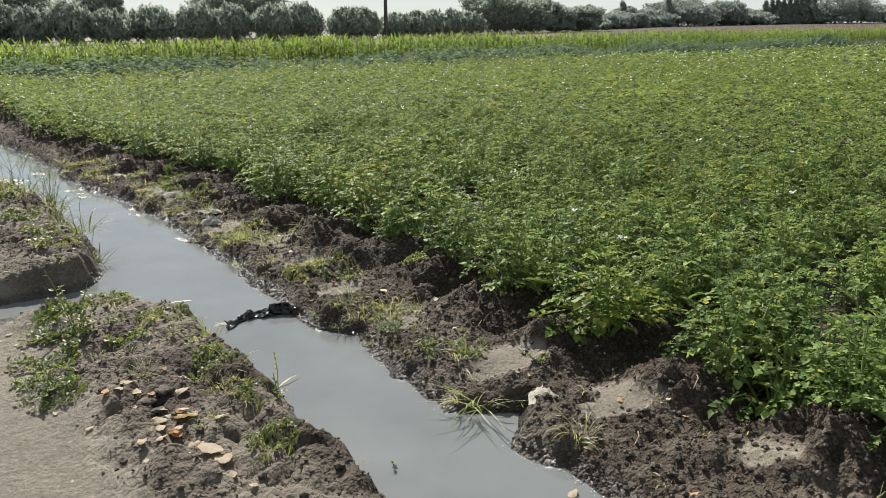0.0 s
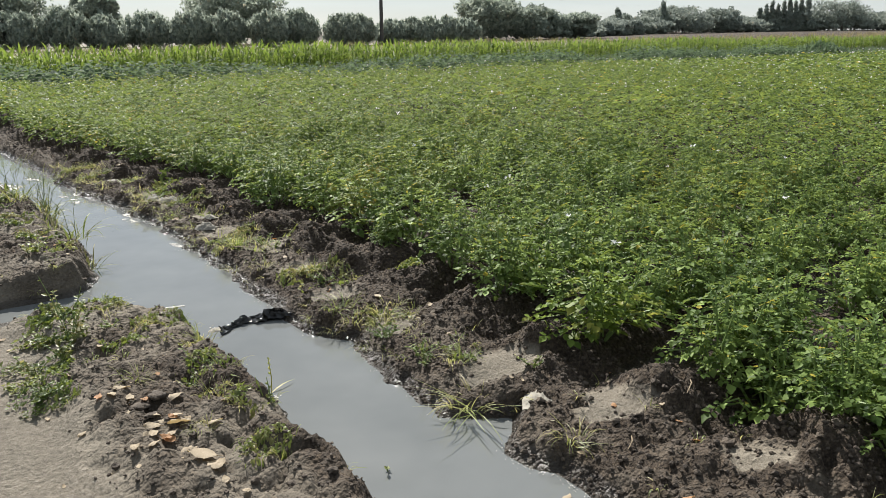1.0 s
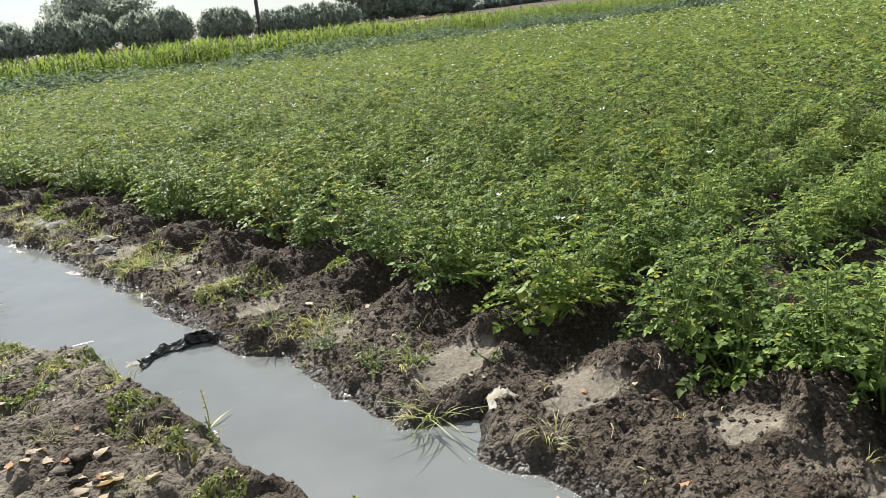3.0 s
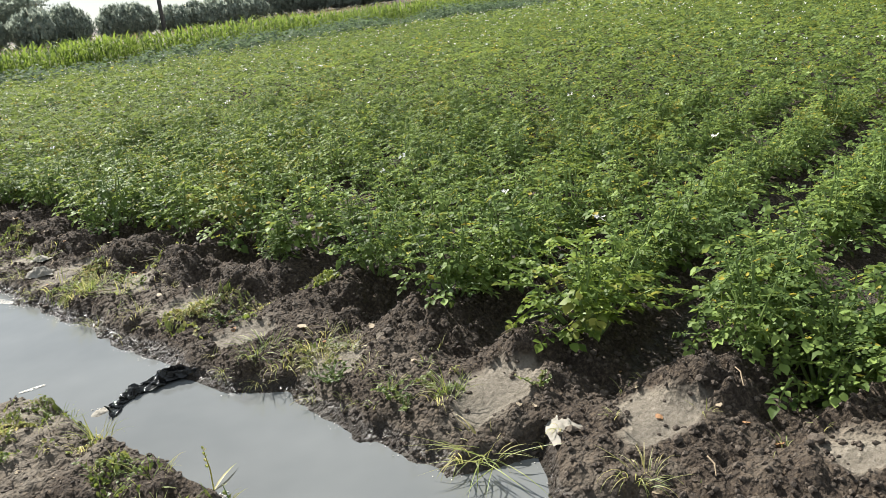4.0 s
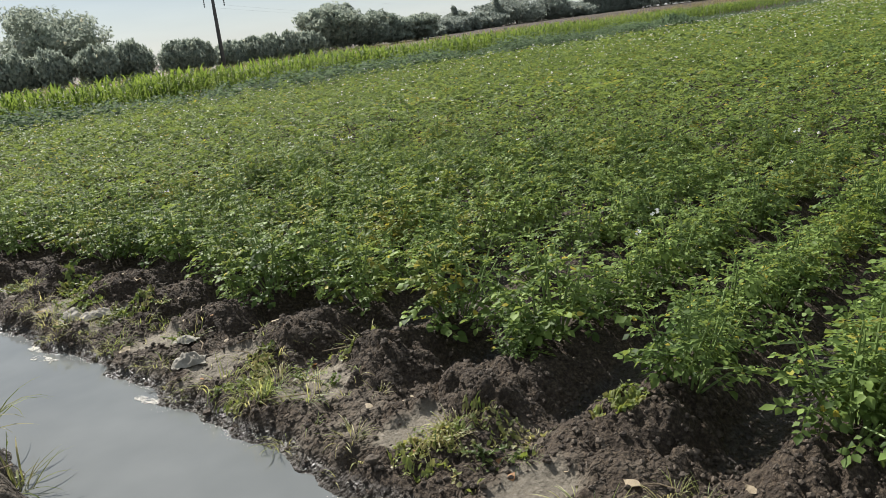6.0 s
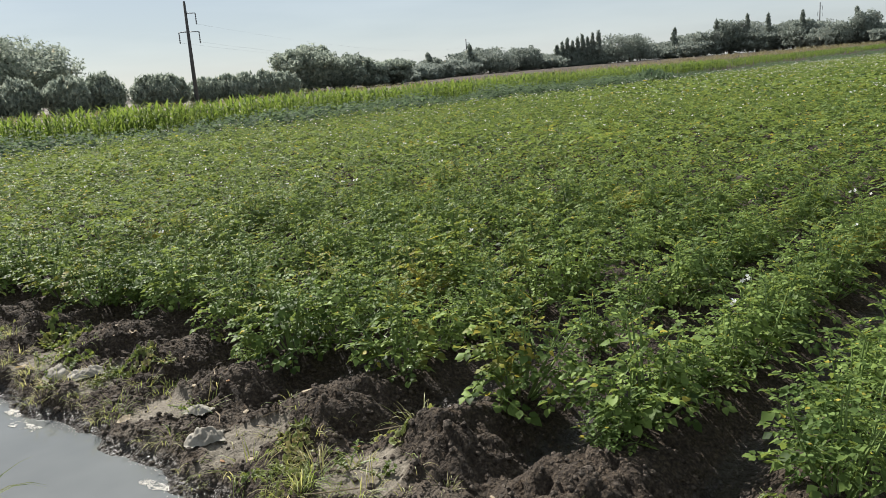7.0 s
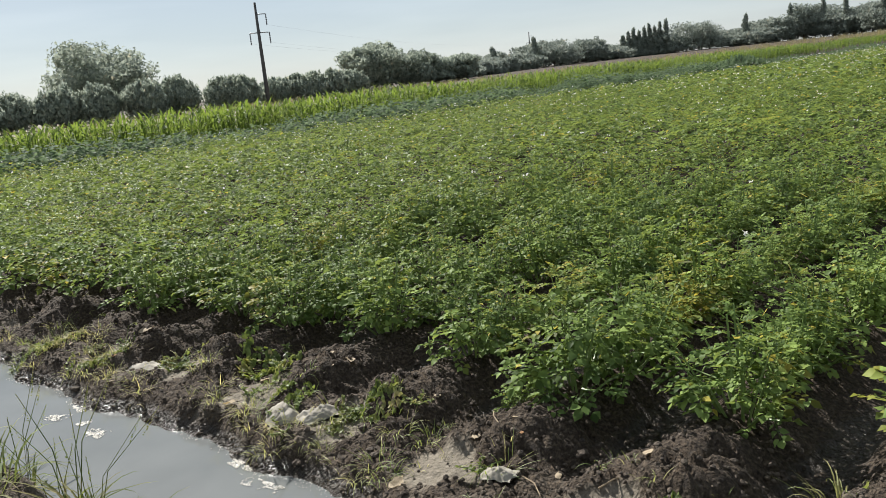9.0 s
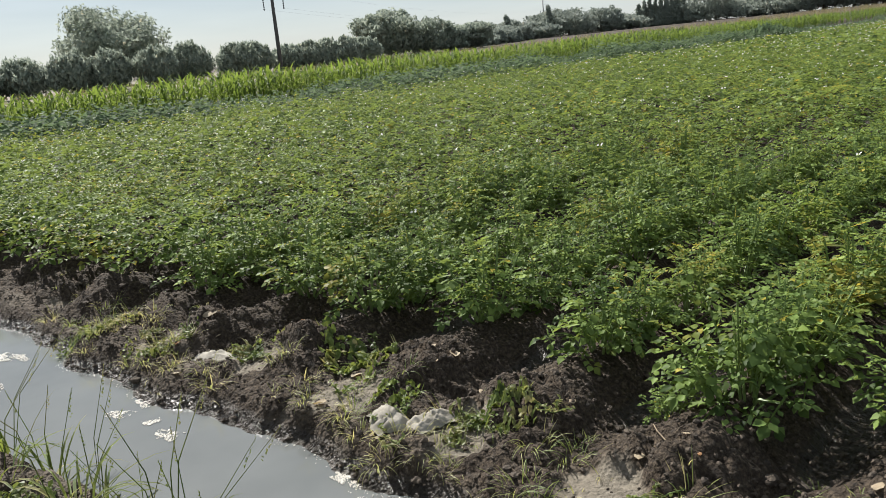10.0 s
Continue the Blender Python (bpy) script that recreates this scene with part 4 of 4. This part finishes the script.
for i, (x, y, w, l, turn) in enumerate(((1.97, 5.93, 0.10, 0.20, 20), (1.90, 5.72, 0.09, 0.22, 10), (1.94, 4.58, 0.06, 0.18, 5), (1.72, 6.85, 0.10, 0.16, 0), (1.84, 7.33, 0.13, 0.24, -30), (1.68, 7.25, 0.08, 0.14, 40), (1.73, 7.05, 0.08, 0.09, 0), (1.32, 8.2, 0.22, 0.5, 10), (1.62, 8.6, 0.12, 0.3, 20), (1.37, 1.62, 0.05, 0.08, 60), (1.48, 2.62, 0.05, 0.07, 0), (1.44, 3.13, 0.03, 0.14, 75))):
    foam_patch(x, y, w, l, turn, 1000 + i, "raft of pale brownish foam floating on the water")


def grass_tuft(seed, blades, length, spread_r, seedheads=0, material=M_GRASS):
    r = np.random.default_rng(seed)
    p = Pile()
    for i in range(blades):
        v, t = ribbon(length * r.uniform(0.5, 1.1), r.uniform(0.0035, 0.007) * (2.6 if seedheads else 1.0), r.uniform(0.35, 1.35), r.uniform(0.5, 2.6), 5, 0.4)
        a = r.uniform(0, 6.28)
        q = spread_r * math.sqrt(r.random())
        p.add(turned(v, 0, 0, a, 1.0, (q * math.cos(a + 1), q * math.sin(a + 1), 0)), t)
    for i in range(seedheads):
        a, lean = r.uniform(0, 6.28), r.uniform(0.1, 0.7)
        h = length * r.uniform(1.0, 1.45)
        pts = [(0.02 * math.cos(a), 0.02 * math.sin(a), 0), (lean * h * 0.3 * math.cos(a), lean * h * 0.3 * math.sin(a), h * 0.55), (lean * h * math.cos(a), lean * h * math.sin(a), h)]
        p.add(*tube(pts, [0.0022, 0.0018, 0.001], 4))
        end = np.array(pts[2])
        for k in range(12):
            f = k / 12
            c = end - np.array([lean * math.cos(a), lean * math.sin(a), 1.0]) * f * h * 0.24
            v, t = leaflet(1)
            p.add(turned(v * (0.8, 1, 1), r.uniform(0.5, 1.3), 0, r.uniform(0, 6.28), 0.007 + 0.007 * f, c), t)
    return p.mesh("grass_tuft", material)


TUFTS = [grass_tuft(1100 + s, 34, 0.13, 0.07) for s in range(4)]
TALL = [grass_tuft(1110 + s, 24, 0.30, 0.09, 2, M_WEED) for s in range(3)]
SEEDED = [grass_tuft(1120 + s, 16, 0.32, 0.06, 4, M_WEED) for s in range(2)]
SPROUT = [grass_tuft(1130 + s, 8, 0.07, 0.03) for s in range(3)]
count = 0


def plant_tuft(me, x, y, label, scale=1.0):
    ob = solid("grass_tuft", me, label, "grass", "grass along the banks", at=(x, y, max(height(x, y), -0.01) - 0.005), turn=float(rng.uniform(0, 360)))
    ob.scale = (scale,) * 3


for i, (x, y) in enumerate(((2.21, 3.95), (2.24, 3.70), (2.10, 3.92), (2.69, 3.85), (2.09, 2.24), (2.25, 2.05), (2.25, 2.93), (2.07, 3.26), (2.55, 6.55), (2.68, 6.50), (2.48, 6.19), (2.39, 5.42), (2.33, 5.80), (2.03, 7.0), (1.96, 7.5), (2.13, 4.25), (2.02, 3.60), (2.12, 1.20), (2.05, 0.40), (1.98, 0.95), (2.35, 4.85), (2.2, 7.7), (2.15, 8.4), (2.3, 9.2))):
    plant_tuft(TUFTS[i % 4], x, y, "short yellowish-green grass tuft on the muddy bank", float(rng.uniform(0.8, 1.3)))
for i, (x, y) in enumerate(((1.20, 4.25), (1.22, 4.65), (1.16, 5.0), (1.18, 5.4), (1.10, 6.2), (1.05, 6.7), (0.98, 7.3))):
    plant_tuft(TALL[i % 3], x, y, "tall loose green grass leaning over the water", float(rng.uniform(0.75, 1.1)))
for i, (x, y) in enumerate(((1.22, 6.78), (1.15, 6.95), (1.28, 6.50), (1.22, 5.6), (1.27, 6.05), (1.25, 5.82))):
    plant_tuft(SEEDED[i % 2], x, y, "tall grass with thin seed heads beside the water", float(rng.uniform(0.9, 1.15)))
for i, (x, y) in enumerate(((1.12, 3.02), (1.00, 3.02), (1.30, 2.48), (1.24, 2.62), (1.20, 2.35), (1.22, 2.10), (1.10, 1.85), (1.16, 1.62), (1.05, 1.45), (1.20, 1.25), (0.98, 2.75), (0.72, 3.40), (0.62, 3.36), (0.95, 3.85), (0.90, 1.15), (1.02, 0.95), (0.82, 1.72))):
    plant_tuft(TUFTS[i % 4] if i % 3 else SPROUT[i % 3], x, y, "small grass tuft among clods on the path's edge", float(rng.uniform(0.6, 1.0)))
for i in range(100):
    y = float(rng.uniform(0.9, 8.8))
    x = float(field_line(np.array([y]))[0] + rng.uniform(0.03, 0.5))
    if vnoise(x / 0.5, y / 0.5, 66) > 0.45 and height(x, y) > 0.02:
        plant_tuft(TUFTS[i % 4], x, y, "short yellowish-green grass tuft on the muddy bank", float(rng.uniform(0.5, 0.95)))
for i in range(150):
    y = float(rng.uniform(-0.5, 9.5))
    x = float(field_line(np.array([y]))[0] + rng.uniform(0.05, 0.7)) if i % 3 else float(road_line(np.array([y]))[0] - rng.uniform(0.05, 0.6))
    if height(x, y) > 0.02:
        plant_tuft(SPROUT[i % 3], x, y, "thin sprouting grass blades in the soil")


def weed(seed, tall, leaves, spread_r, size):
    """A small leafy weed: a stem with single leaves."""
    r = np.random.default_rng(seed)
    fol, stems = Pile(), []
    lv, lt = leaflet(2)
    for s in range(max(1, int(spread_r / 0.03))):
        a = r.uniform(0, 6.28)
        tip = np.array([spread_r * r.uniform(0.2, 1) * math.cos(a), spread_r * r.uniform(0.2, 1) * math.sin(a), tall * r.uniform(0.6, 1.0)])
        stems.append(mesh_from("stem", *tube([(0, 0, -0.01), tip * (0.5, 0.5, 0.6), tip], [0.003, 0.0025, 0.0012], 4), M_STEM))
        for k in range(leaves):
            f = r.uniform(0.15, 1.0)
            c = tip * (f, f, f)
            fol.add(turned(lv * (0.8, 1, 1), r.uniform(-0.2, 0.9), r.uniform(-0.4, 0.4), r.uniform(0, 6.28), size * r.uniform(0.6, 1.2), c), lt)
    return fol.mesh("foliage", M_WEED), stems


for seed, x, y, tall, leaves, sp, size, label in ((1, 0.72, 2.44, 0.36, 16, 0.13, 0.030, "tall feathery green weed standing on the path"), (2, 0.66, 2.38, 0.12, 20, 0.20, 0.028, "low green weed patch on pale ground"), (3, 0.53, 2.26, 0.08, 20, 0.18, 0.026, "low green weed patch on pale ground"), (4, 0.47, 1.93, 0.05, 22, 0.14, 0.024, "low creeping weed on the trodden path"), (5, 0.76, 2.50, 0.12, 24, 0.12, 0.03, "low green weed patch on pale ground"), (6, 2.64, 6.56, 0.12, 26, 0.16, 0.030, "low bright green weed on the bank"), (7, 2.36, 3.90, 0.07, 20, 0.14, 0.022, "low creeping weed on the muddy bank"), (8, 2.25, 2.75, 0.06, 18, 0.12, 0.022, "low creeping weed on the muddy bank"), (9, 2.40, 5.70, 0.07, 20, 0.10, 0.024, "low creeping weed on the muddy bank"), (10, 1.22, 1.27, 0.10, 12, 0.03, 0.018, "small upright seedling at the waterline"), (13, 1.45, 0.77, 0.02, 6, 0.03, 0.02, "small sprig floating on the water"), (14, 0.85, 4.2, 0.08, 22, 0.14, 0.026, "low weed patch on the far path bank")):
    ob = thing("weed", label, "weed", "weeds on the banks", at=(x, y, max(height(x, y), 0.0)))
    fm, sm = weed(1200 + seed, tall, leaves, sp, size)
    part("foliage", fm, ob)
    for me in sm:
        part("stem", me, ob)


def weed_patch(seed, radius, count, size, tall):
    """A low mat of small leaves and short blades with an uneven outline."""
    r = np.random.default_rng(seed)
    p = Pile()
    lv, lt = leaflet(2)
    a, q = r.uniform(0, 6.28, count), np.sqrt(r.random(count))
    q = radius * q * (0.5 + 0.9 * vnoise(np.cos(a) * 1.6 + 7, np.sin(a) * 1.6 + 7, seed))
    clump = vnoise(q * np.cos(a) / 0.06 + 40, q * np.sin(a) / 0.06 + 40, seed + 2)
    for i in range(count):
        if clump[i] < 0.42:
            continue
        at = (q[i] * math.cos(a[i]), q[i] * math.sin(a[i]), 0.006 + tall * clump[i] * r.random() ** 0.7)
        if i % 7 == 0:
            v, t = ribbon(tall * 3 * r.uniform(0.6, 1.3), 0.005, r.uniform(0.3, 1.2), r.uniform(0.3, 1.6), 3, 0.3)
            p.add(turned(v, 0, 0, r.uniform(0, 6.28), 1.0, (at[0], at[1], 0.0)), t)
        else:
            p.add(turned(lv, r.uniform(-0.3, 0.9), r.uniform(-0.5, 0.5), r.uniform(0, 6.28), size * r.uniform(0.6, 1.3), at), lt)
    return p.arrays()


for i, (x, y, radius, size) in enumerate(((0.66, 2.62, 0.17, 0.024), (0.72, 2.84, 0.14, 0.022), (0.55, 2.30, 0.16, 0.02), (0.50, 2.10, 0.13, 0.018), (0.50, 1.90, 0.13, 0.017), (0.92, 3.12, 0.10, 0.02), (2.58, 6.61, 0.19, 0.03), (2.33, 5.72, 0.12, 0.022), (2.35, 6.11, 0.10, 0.02), (2.35, 7.12, 0.16, 0.02), (2.19, 4.04, 0.17, 0.018), (2.28, 2.82, 0.20, 0.018), (2.62, 3.87, 0.12, 0.02), (2.47, 5.62, 0.12, 0.02), (2.53, 6.45, 0.12, 0.024), (2.66, 2.46, 0.09, 0.024), (2.36, 4.16, 0.16, 0.018), (2.18, 2.96, 0.13, 0.018), (2.19, 1.98, 0.14, 0.017), (2.1, 7.6, 0.2, 0.02), (2.05, 8.3, 0.2, 0.022), (2.2, 1.3, 0.1, 0.016), (1.02, 4.3, 0.16, 0.02), (1.0, 4.8, 0.18, 0.02), (0.95, 5.5, 0.2, 0.022), (0.9, 6.3, 0.25, 0.024), (1.18, 2.5, 0.14, 0.016), (1.2, 2.15, 0.12, 0.016), (1.08, 1.75, 0.14, 0.015), (0.98, 2.9, 0.14, 0.018), (1.12, 1.35, 0.12, 0.014), (0.95, 2.3, 0.13, 0.016), (1.02, 0.9, 0.12, 0.014))):
    v, t = weed_patch(1600 + i, radius, int(520 * radius / 0.15), size, 0.018)
    gz = heights(x + v[:, 0], y + v[:, 1])
    v[:, 2] += np.maximum(gz, 0) - max(height(x, y), 0)
    solid("weed_patch", mesh_from("weed_patch", v, t, M_WEED), "low mat of small green weeds and grass on bare soil", "weed", "weeds on the banks", "stuff", at=(x, y, max(height(x, y), 0.0)))


creeping = [weed(1260 + s, 0.05, 16, 0.12, 0.02) for s in range(3)]
for i in range(26):
    y = float(rng.uniform(0.6, 8.5))
    x = float(field_line(np.array([y]))[0] + rng.uniform(0.08, 0.55)) if i % 4 else float(rng.uniform(0.5, 1.1))
    if height(x, y) < 0.03:
        continue
    ob = thing("weed", "small creeping yellowish weed among soil clods", "weed", "weeds on the banks", at=(x, y, height(x, y)), turn=float(rng.uniform(0, 360)))
    part("foliage", creeping[i % 3][0], ob)
    for me in creeping[i % 3][1]:
        part("stem", me, ob)


def dead_leaf(seed, material):
    """A curled broad dead leaf, about unit long."""
    r = np.random.default_rng(seed)
    n, m = 7, 5
    v, t = [], []
    curl, twist = r.uniform(-0.5, 0.5), r.uniform(-1.0, 1.0)
    for i in range(n):
        f = i / (n - 1)
        w = 0.34 * (1 + r.uniform(-0.15, 0.15)) * math.sin(math.pi * min(1.0, 0.06 + f * 0.94)) ** 0.7 * (1.15 - 0.5 * f) + 0.01
        for k in range(m):
            s = k / (m - 1) * 2 - 1
            v.append((s * w, f - 0.5, 0.22 * curl * s * s * w * 2 + 0.18 * curl * (2 * f - 1) ** 2 + twist * s * w * (f - 0.5) + r.uniform(-0.05, 0.05)))
    for i in range(n - 1):
        for k in range(m - 1):
            a = i * m + k
            t += [(a, a + 1, a + m + 1), (a, a + m + 1, a + m)]
    p = Pile()
    p.add(v, t)
    p.add(*tube([(0, -0.5, 0.18 * curl), (0.02, -0.75, 0.25 * curl)], [0.015, 0.01], 4))
    return p.mesh("fallen_leaf", material, False)


TAN = [dead_leaf(1300 + s, M_LITTER) for s in range(5)]
RUST = [dead_leaf(1310 + s, M_RUST_LEAF) for s in range(2)]


def drop_leaf(x, y, size, me, label, tilt=0.0):
    ob = solid("fallen_leaf", me, label, "leaf", "fallen leaves")
    ob.matrix_world = pose(x, y, max(height(x, y), 0.0) + 0.15 * size, tilt + float(rng.uniform(-12, 12)), float(rng.uniform(-15, 15)), float(rng.uniform(0, 360)))
    ob.scale = (size,) * 3


for i, (x, y, s) in enumerate(((0.86, 1.29, 0.10), (0.82, 1.07, 0.075), (0.82, 0.95, 0.10), (0.84, 0.88, 0.08), (0.76, 1.31, 0.06), (0.72, 1.28, 0.07), (0.70, 1.62, 0.055), (0.74, 1.66, 0.05), (0.66, 1.18, 0.05), (0.90, 1.45, 0.06), (1.06, 1.33, 0.05), (1.85, 0.23, 0.055), (2.31, 2.21, 0.06), (2.13, 5.16, 0.075), (2.32, 7.51, 0.08), (2.73, 6.13, 0.07), (2.62, 5.62, 0.05), (2.45, 5.05, 0.05), (2.42, 6.45, 0.07), (2.5, 6.7, 0.06), (2.18, 6.4, 0.06), (2.3, 3.4, 0.05), (2.6, 4.4, 0.05), (2.46, 1.9, 0.045), (0.55, 1.5, 0.035), (0.48, 1.75, 0.03), (0.62, 2.05, 0.04), (0.8, 2.2, 0.045), (0.9, 2.5, 0.04))):
    drop_leaf(x, y, s, TAN[i % 5], "pale tan curled dead leaf on the soil")
for i, (x, y, s) in enumerate(((2.06, -0.11, 0.06), (0.78, 1.20, 0.06), (2.2, 2.6, 0.05), (2.5, 4.0, 0.045), (2.66, 0.65, 0.06), (2.4, 0.1, 0.05))):
    drop_leaf(x, y, s, RUST[i % 2], "rust-brown curled dead leaf on the soil", 20)
for i in range(24):
    x, y = float(rng.normal(0.80, 0.10)), float(rng.uniform(0.75, 1.75))
    drop_leaf(x, y, float(rng.uniform(0.02, 0.06)), TAN[i % 5] if i % 5 else RUST[i % 2], "pale tan curled dead leaf on the soil")
for i in range(90):
    y = float(rng.uniform(0.2, 9.0))
    x = float(field_line(np.array([y]))[0] + rng.uniform(0.05, 0.8)) if i % 5 < 3 else float(rng.uniform(0.25, 1.1))
    if height(x, y) > 0.02:
        drop_leaf(x, y, float(rng.uniform(0.018, 0.042)), TAN[i % 5] if i % 4 else RUST[i % 2], "small dry leaf scrap on the soil")
# one round yellow leaf upright on its stalk
ob = thing("yellow_leaf", "round pale yellow leaf upright on a thin stalk", "leaf", at=(2.42, -0.62, height(2.42, -0.62)))
p = Pile()
ang = np.linspace(0, 6.28, 15)[:-1]
p.add([(0, 0, 0.065)] + [(0.028 * math.cos(a), 0.008 * math.cos(2 * a), 0.065 + 0.026 * math.sin(a)) for a in ang], [(0, 1 + k, 1 + (k + 1) % 14) for k in range(14)])
part("blade", p.mesh("blade", M_YELLOW_LEAF, False), ob).rotation_euler = (-0.3, 0, -1.23)
part("stalk", mesh_from("stalk", *tube([(0, 0, -0.01), (0.005, 0, 0.03), (0, 0, 0.05)], [0.002, 0.002, 0.0015], 4), M_STEM), ob)


def crumpled(nx, ny, w, l, amp, seed, material, name, tucked=0.0):
    """A crumpled sheet lying on the ground, w by l, its rim tucked down."""
    gx, gy = np.meshgrid(np.linspace(-0.5, 0.5, nx), np.linspace(-0.5, 0.5, ny))
    fold = np.abs(fbm(gx * 4 + seed, gy * 4 + 2, seed, 3) - 0.5) * 2
    crease = np.abs(vnoise(gx * 7 + gy * 3, gy * 9 - gx * 2, seed + 5) - 0.5) * 2
    round_ = 1 - np.clip((gx * 2) ** 2 + (gy * 2) ** 2, 0, 1)
    z = amp * (0.35 + 0.65 * fold) * np.sqrt(round_ + 0.02) + amp * 0.45 * (1 - crease) * (round_ + 0.15)
    px = gx * w * (1 + 0.3 * (vnoise(gy * 5, gx * 2, seed + 9) - 0.5)) + 0.12 * w * (fold - 0.4)
    py = gy * l * (1 + 0.3 * (vnoise(gx * 5, gy * 2, seed + 8) - 0.5))
    i = (np.arange(ny - 1)[:, None] * nx + np.arange(nx - 1)[None]).ravel()
    me = mesh_from(name, np.stack([px, py, z], -1).reshape(-1, 3), np.stack([i, i + 1, i + nx + 1, i + nx], -1), material, False)
    return me


for seed, x, y, w, l, amp, turn, label in ((1, 2.22, 6.0, 0.14, 0.22, 0.055, -30, "dusty pale plastic bag crumpled on the bank"), (2, 2.19, 7.26, 0.14, 0.30, 0.03, 10, "dusty pale plastic bag flattened on the bank"), (3, 2.19, 4.60, 0.12, 0.17, 0.055, 60, "torn whitish plastic bag half buried in mud"), (4, 2.31, 4.82, 0.08, 0.12, 0.03, 20, "small scrap of pale plastic in the soil"), (5, 2.30, 5.86, 0.12, 0.20, 0.04, 80, "dusty grey plastic scrap on the bank")):
    solid("plastic_bag", crumpled(22, 26, w, l, amp, seed, M_BAG, "plastic_bag"), label, "plastic bag", "litter on the bank", at=(x, y, height(x, y) + 0.002), turn=turn)
for seed, x, y, s in ((3, 0.77, 1.49, 0.04), (4, 0.84, 1.50, 0.035), (5, 0.79, 1.40, 0.025)):
    v, t = lump(1400 + seed, 3)
    n = fbm(v[:, 0] * 2 + seed + 9, v[:, 1] * 2 + v[:, 2] + 9, seed, 3)[:, None]
    solid("stone", mesh_from("stone", v * (0.75 + 0.5 * n) * (1, 1, 0.5) * s, t, M_STONE if seed < 3 else M_CLOD, False), "pale broken stone at the water's edge" if seed < 3 else "rounded dry lump of earth", "stone", at=(x, y, height(x, y) + s * 0.3), turn=seed * 70.0)

# black film lying across the ditch's edge, bunched into stiff folds
gu, gv = np.meshgrid(np.linspace(0, 1, 90), np.linspace(-0.5, 0.5, 24))
ax = np.interp(gu, [0, 0.3, 0.6, 1], [1.50, 1.64, 1.80, 2.06])
ay = np.interp(gu, [0, 0.3, 0.6, 1], [2.54, 2.62, 2.60, 2.47])
crease = np.abs(vnoise(gu * 15 + gv * 2.2, gv * 2.2 + gu * 3, 78) - 0.5) * 2
fine_crease = np.abs(vnoise(gu * 34 - gv * 5, gv * 6 + 9, 80) - 0.5) * 2
wid = 0.10 + 0.08 * vnoise(gu * 7, gu * 0, 79)
tallness = (0.006 + 0.034 * vnoise(gu * 8, gu * 0 + 3, 83) ** 1.5) * smooth((1.04 - gu) / 0.2)
pz = tallness * np.cos(gv * math.pi) ** 0.8 * np.clip(1.5 - 2.2 * crease, 0.05, 1.2) + 0.016 * (0.5 - fine_crease) + 0.002 + 0.05 * gu ** 3
px = ax + 0.35 * wid * gv + 0.035 * (crease - 0.5) + 0.012 * (fine_crease - 0.5)
py = ay + wid * gv * 0.75 + 0.03 * (vnoise(gu * 12, gv * 2, 85) - 0.5)
i = (np.arange(23)[:, None] * 90 + np.arange(89)[None]).ravel()
solid("black_film", mesh_from("black_film", np.stack([px, py, pz], -1).reshape(-1, 3), np.stack([i, i + 1, i + 91, i + 90], -1), M_BLACK), "wet crumpled black plastic film half in the water", "plastic film")

solid("plastic_bag", crumpled(18, 18, 0.17, 0.13, 0.03, 12, M_BAG, "plastic_bag"), "pale crumpled plastic bag wedged in the bank", "plastic bag", "litter on the bank", at=(2.20, 0.75, height(2.20, 0.75) - 0.01), turn=50)
# the second sheet is added: its pale colour imitates wet glints at the film's tip
solid("plastic_bag", crumpled(18, 14, 0.09, 0.06, 0.015, 9, M_BAG, "plastic_bag"), "small pale crumpled sheet in place of glints on black film", "plastic bag", "litter on the bank", at=(1.49, 2.60, -0.003), turn=20)
# blades fallen over the notch in the bank, a stalk in the water, twigs
p = Pile()
r = np.random.default_rng(1500)
for k in range(16):
    v, t = ribbon(r.uniform(0.16, 0.34), 0.006, r.uniform(0.05, 0.55), r.uniform(0.2, 0.8), 4, 0.3)
    p.add(turned(v, 0, 0, r.uniform(0.3, 3.4), 1.0, (1.95 + r.uniform(-0.04, 0.05), 0.90 + r.uniform(-0.06, 0.06), 0.05)), t)
solid("fallen_grass", p.mesh("fallen_grass", M_GRASS), "fallen yellow-green grass blades trailing into the water", "grass")
p = Pile()
p.add(*tube([(0, 0, -0.05), (0.005, 0.0, 0.08), (0.0, 0.01, 0.17)], [0.003, 0.0025, 0.001], 5))
for k in range(10):
    v, t = leaflet(1)
    p.add(turned(v, 1.0, 0, k * 2.1, 0.016, (0, 0.004, 0.09 + 0.008 * k)), t)
v, t = ribbon(0.16, 0.014, 0.25, 0.5, 4, 0.2)
p.add(turned(v, 0, 0, -1.2, 1.0, (0, 0, 0.0)), t)
solid("water_weed", p.mesh("water_weed", M_GRASS), "single dark grass stalk standing in the water", "grass", at=(1.39, 1.66, 0.0))
for k in range(26):
    y = float(rng.uniform(-0.3, 9.0))
    x = float(field_line(np.array([y]))[0] + rng.uniform(0.1, 0.8)) if k % 3 else float(rng.uniform(0.5, 1.2))
    z = height(x, y)
    if z < 0.02:
        continue
    a, l = float(rng.uniform(0, 6.28)), float(rng.uniform(0.08, 0.22))
    solid("twig", mesh_from("twig", *tube([(-l / 2, 0, 0.004), (0, l * 0.08, 0.012), (l / 2, 0, 0.006)], [0.003, 0.0028, 0.0015], 5), M_TWIG), "thin dry twig lying on the soil", "twig", "twigs on the banks", at=(x, y, z + 0.012), turn=math.degrees(a))
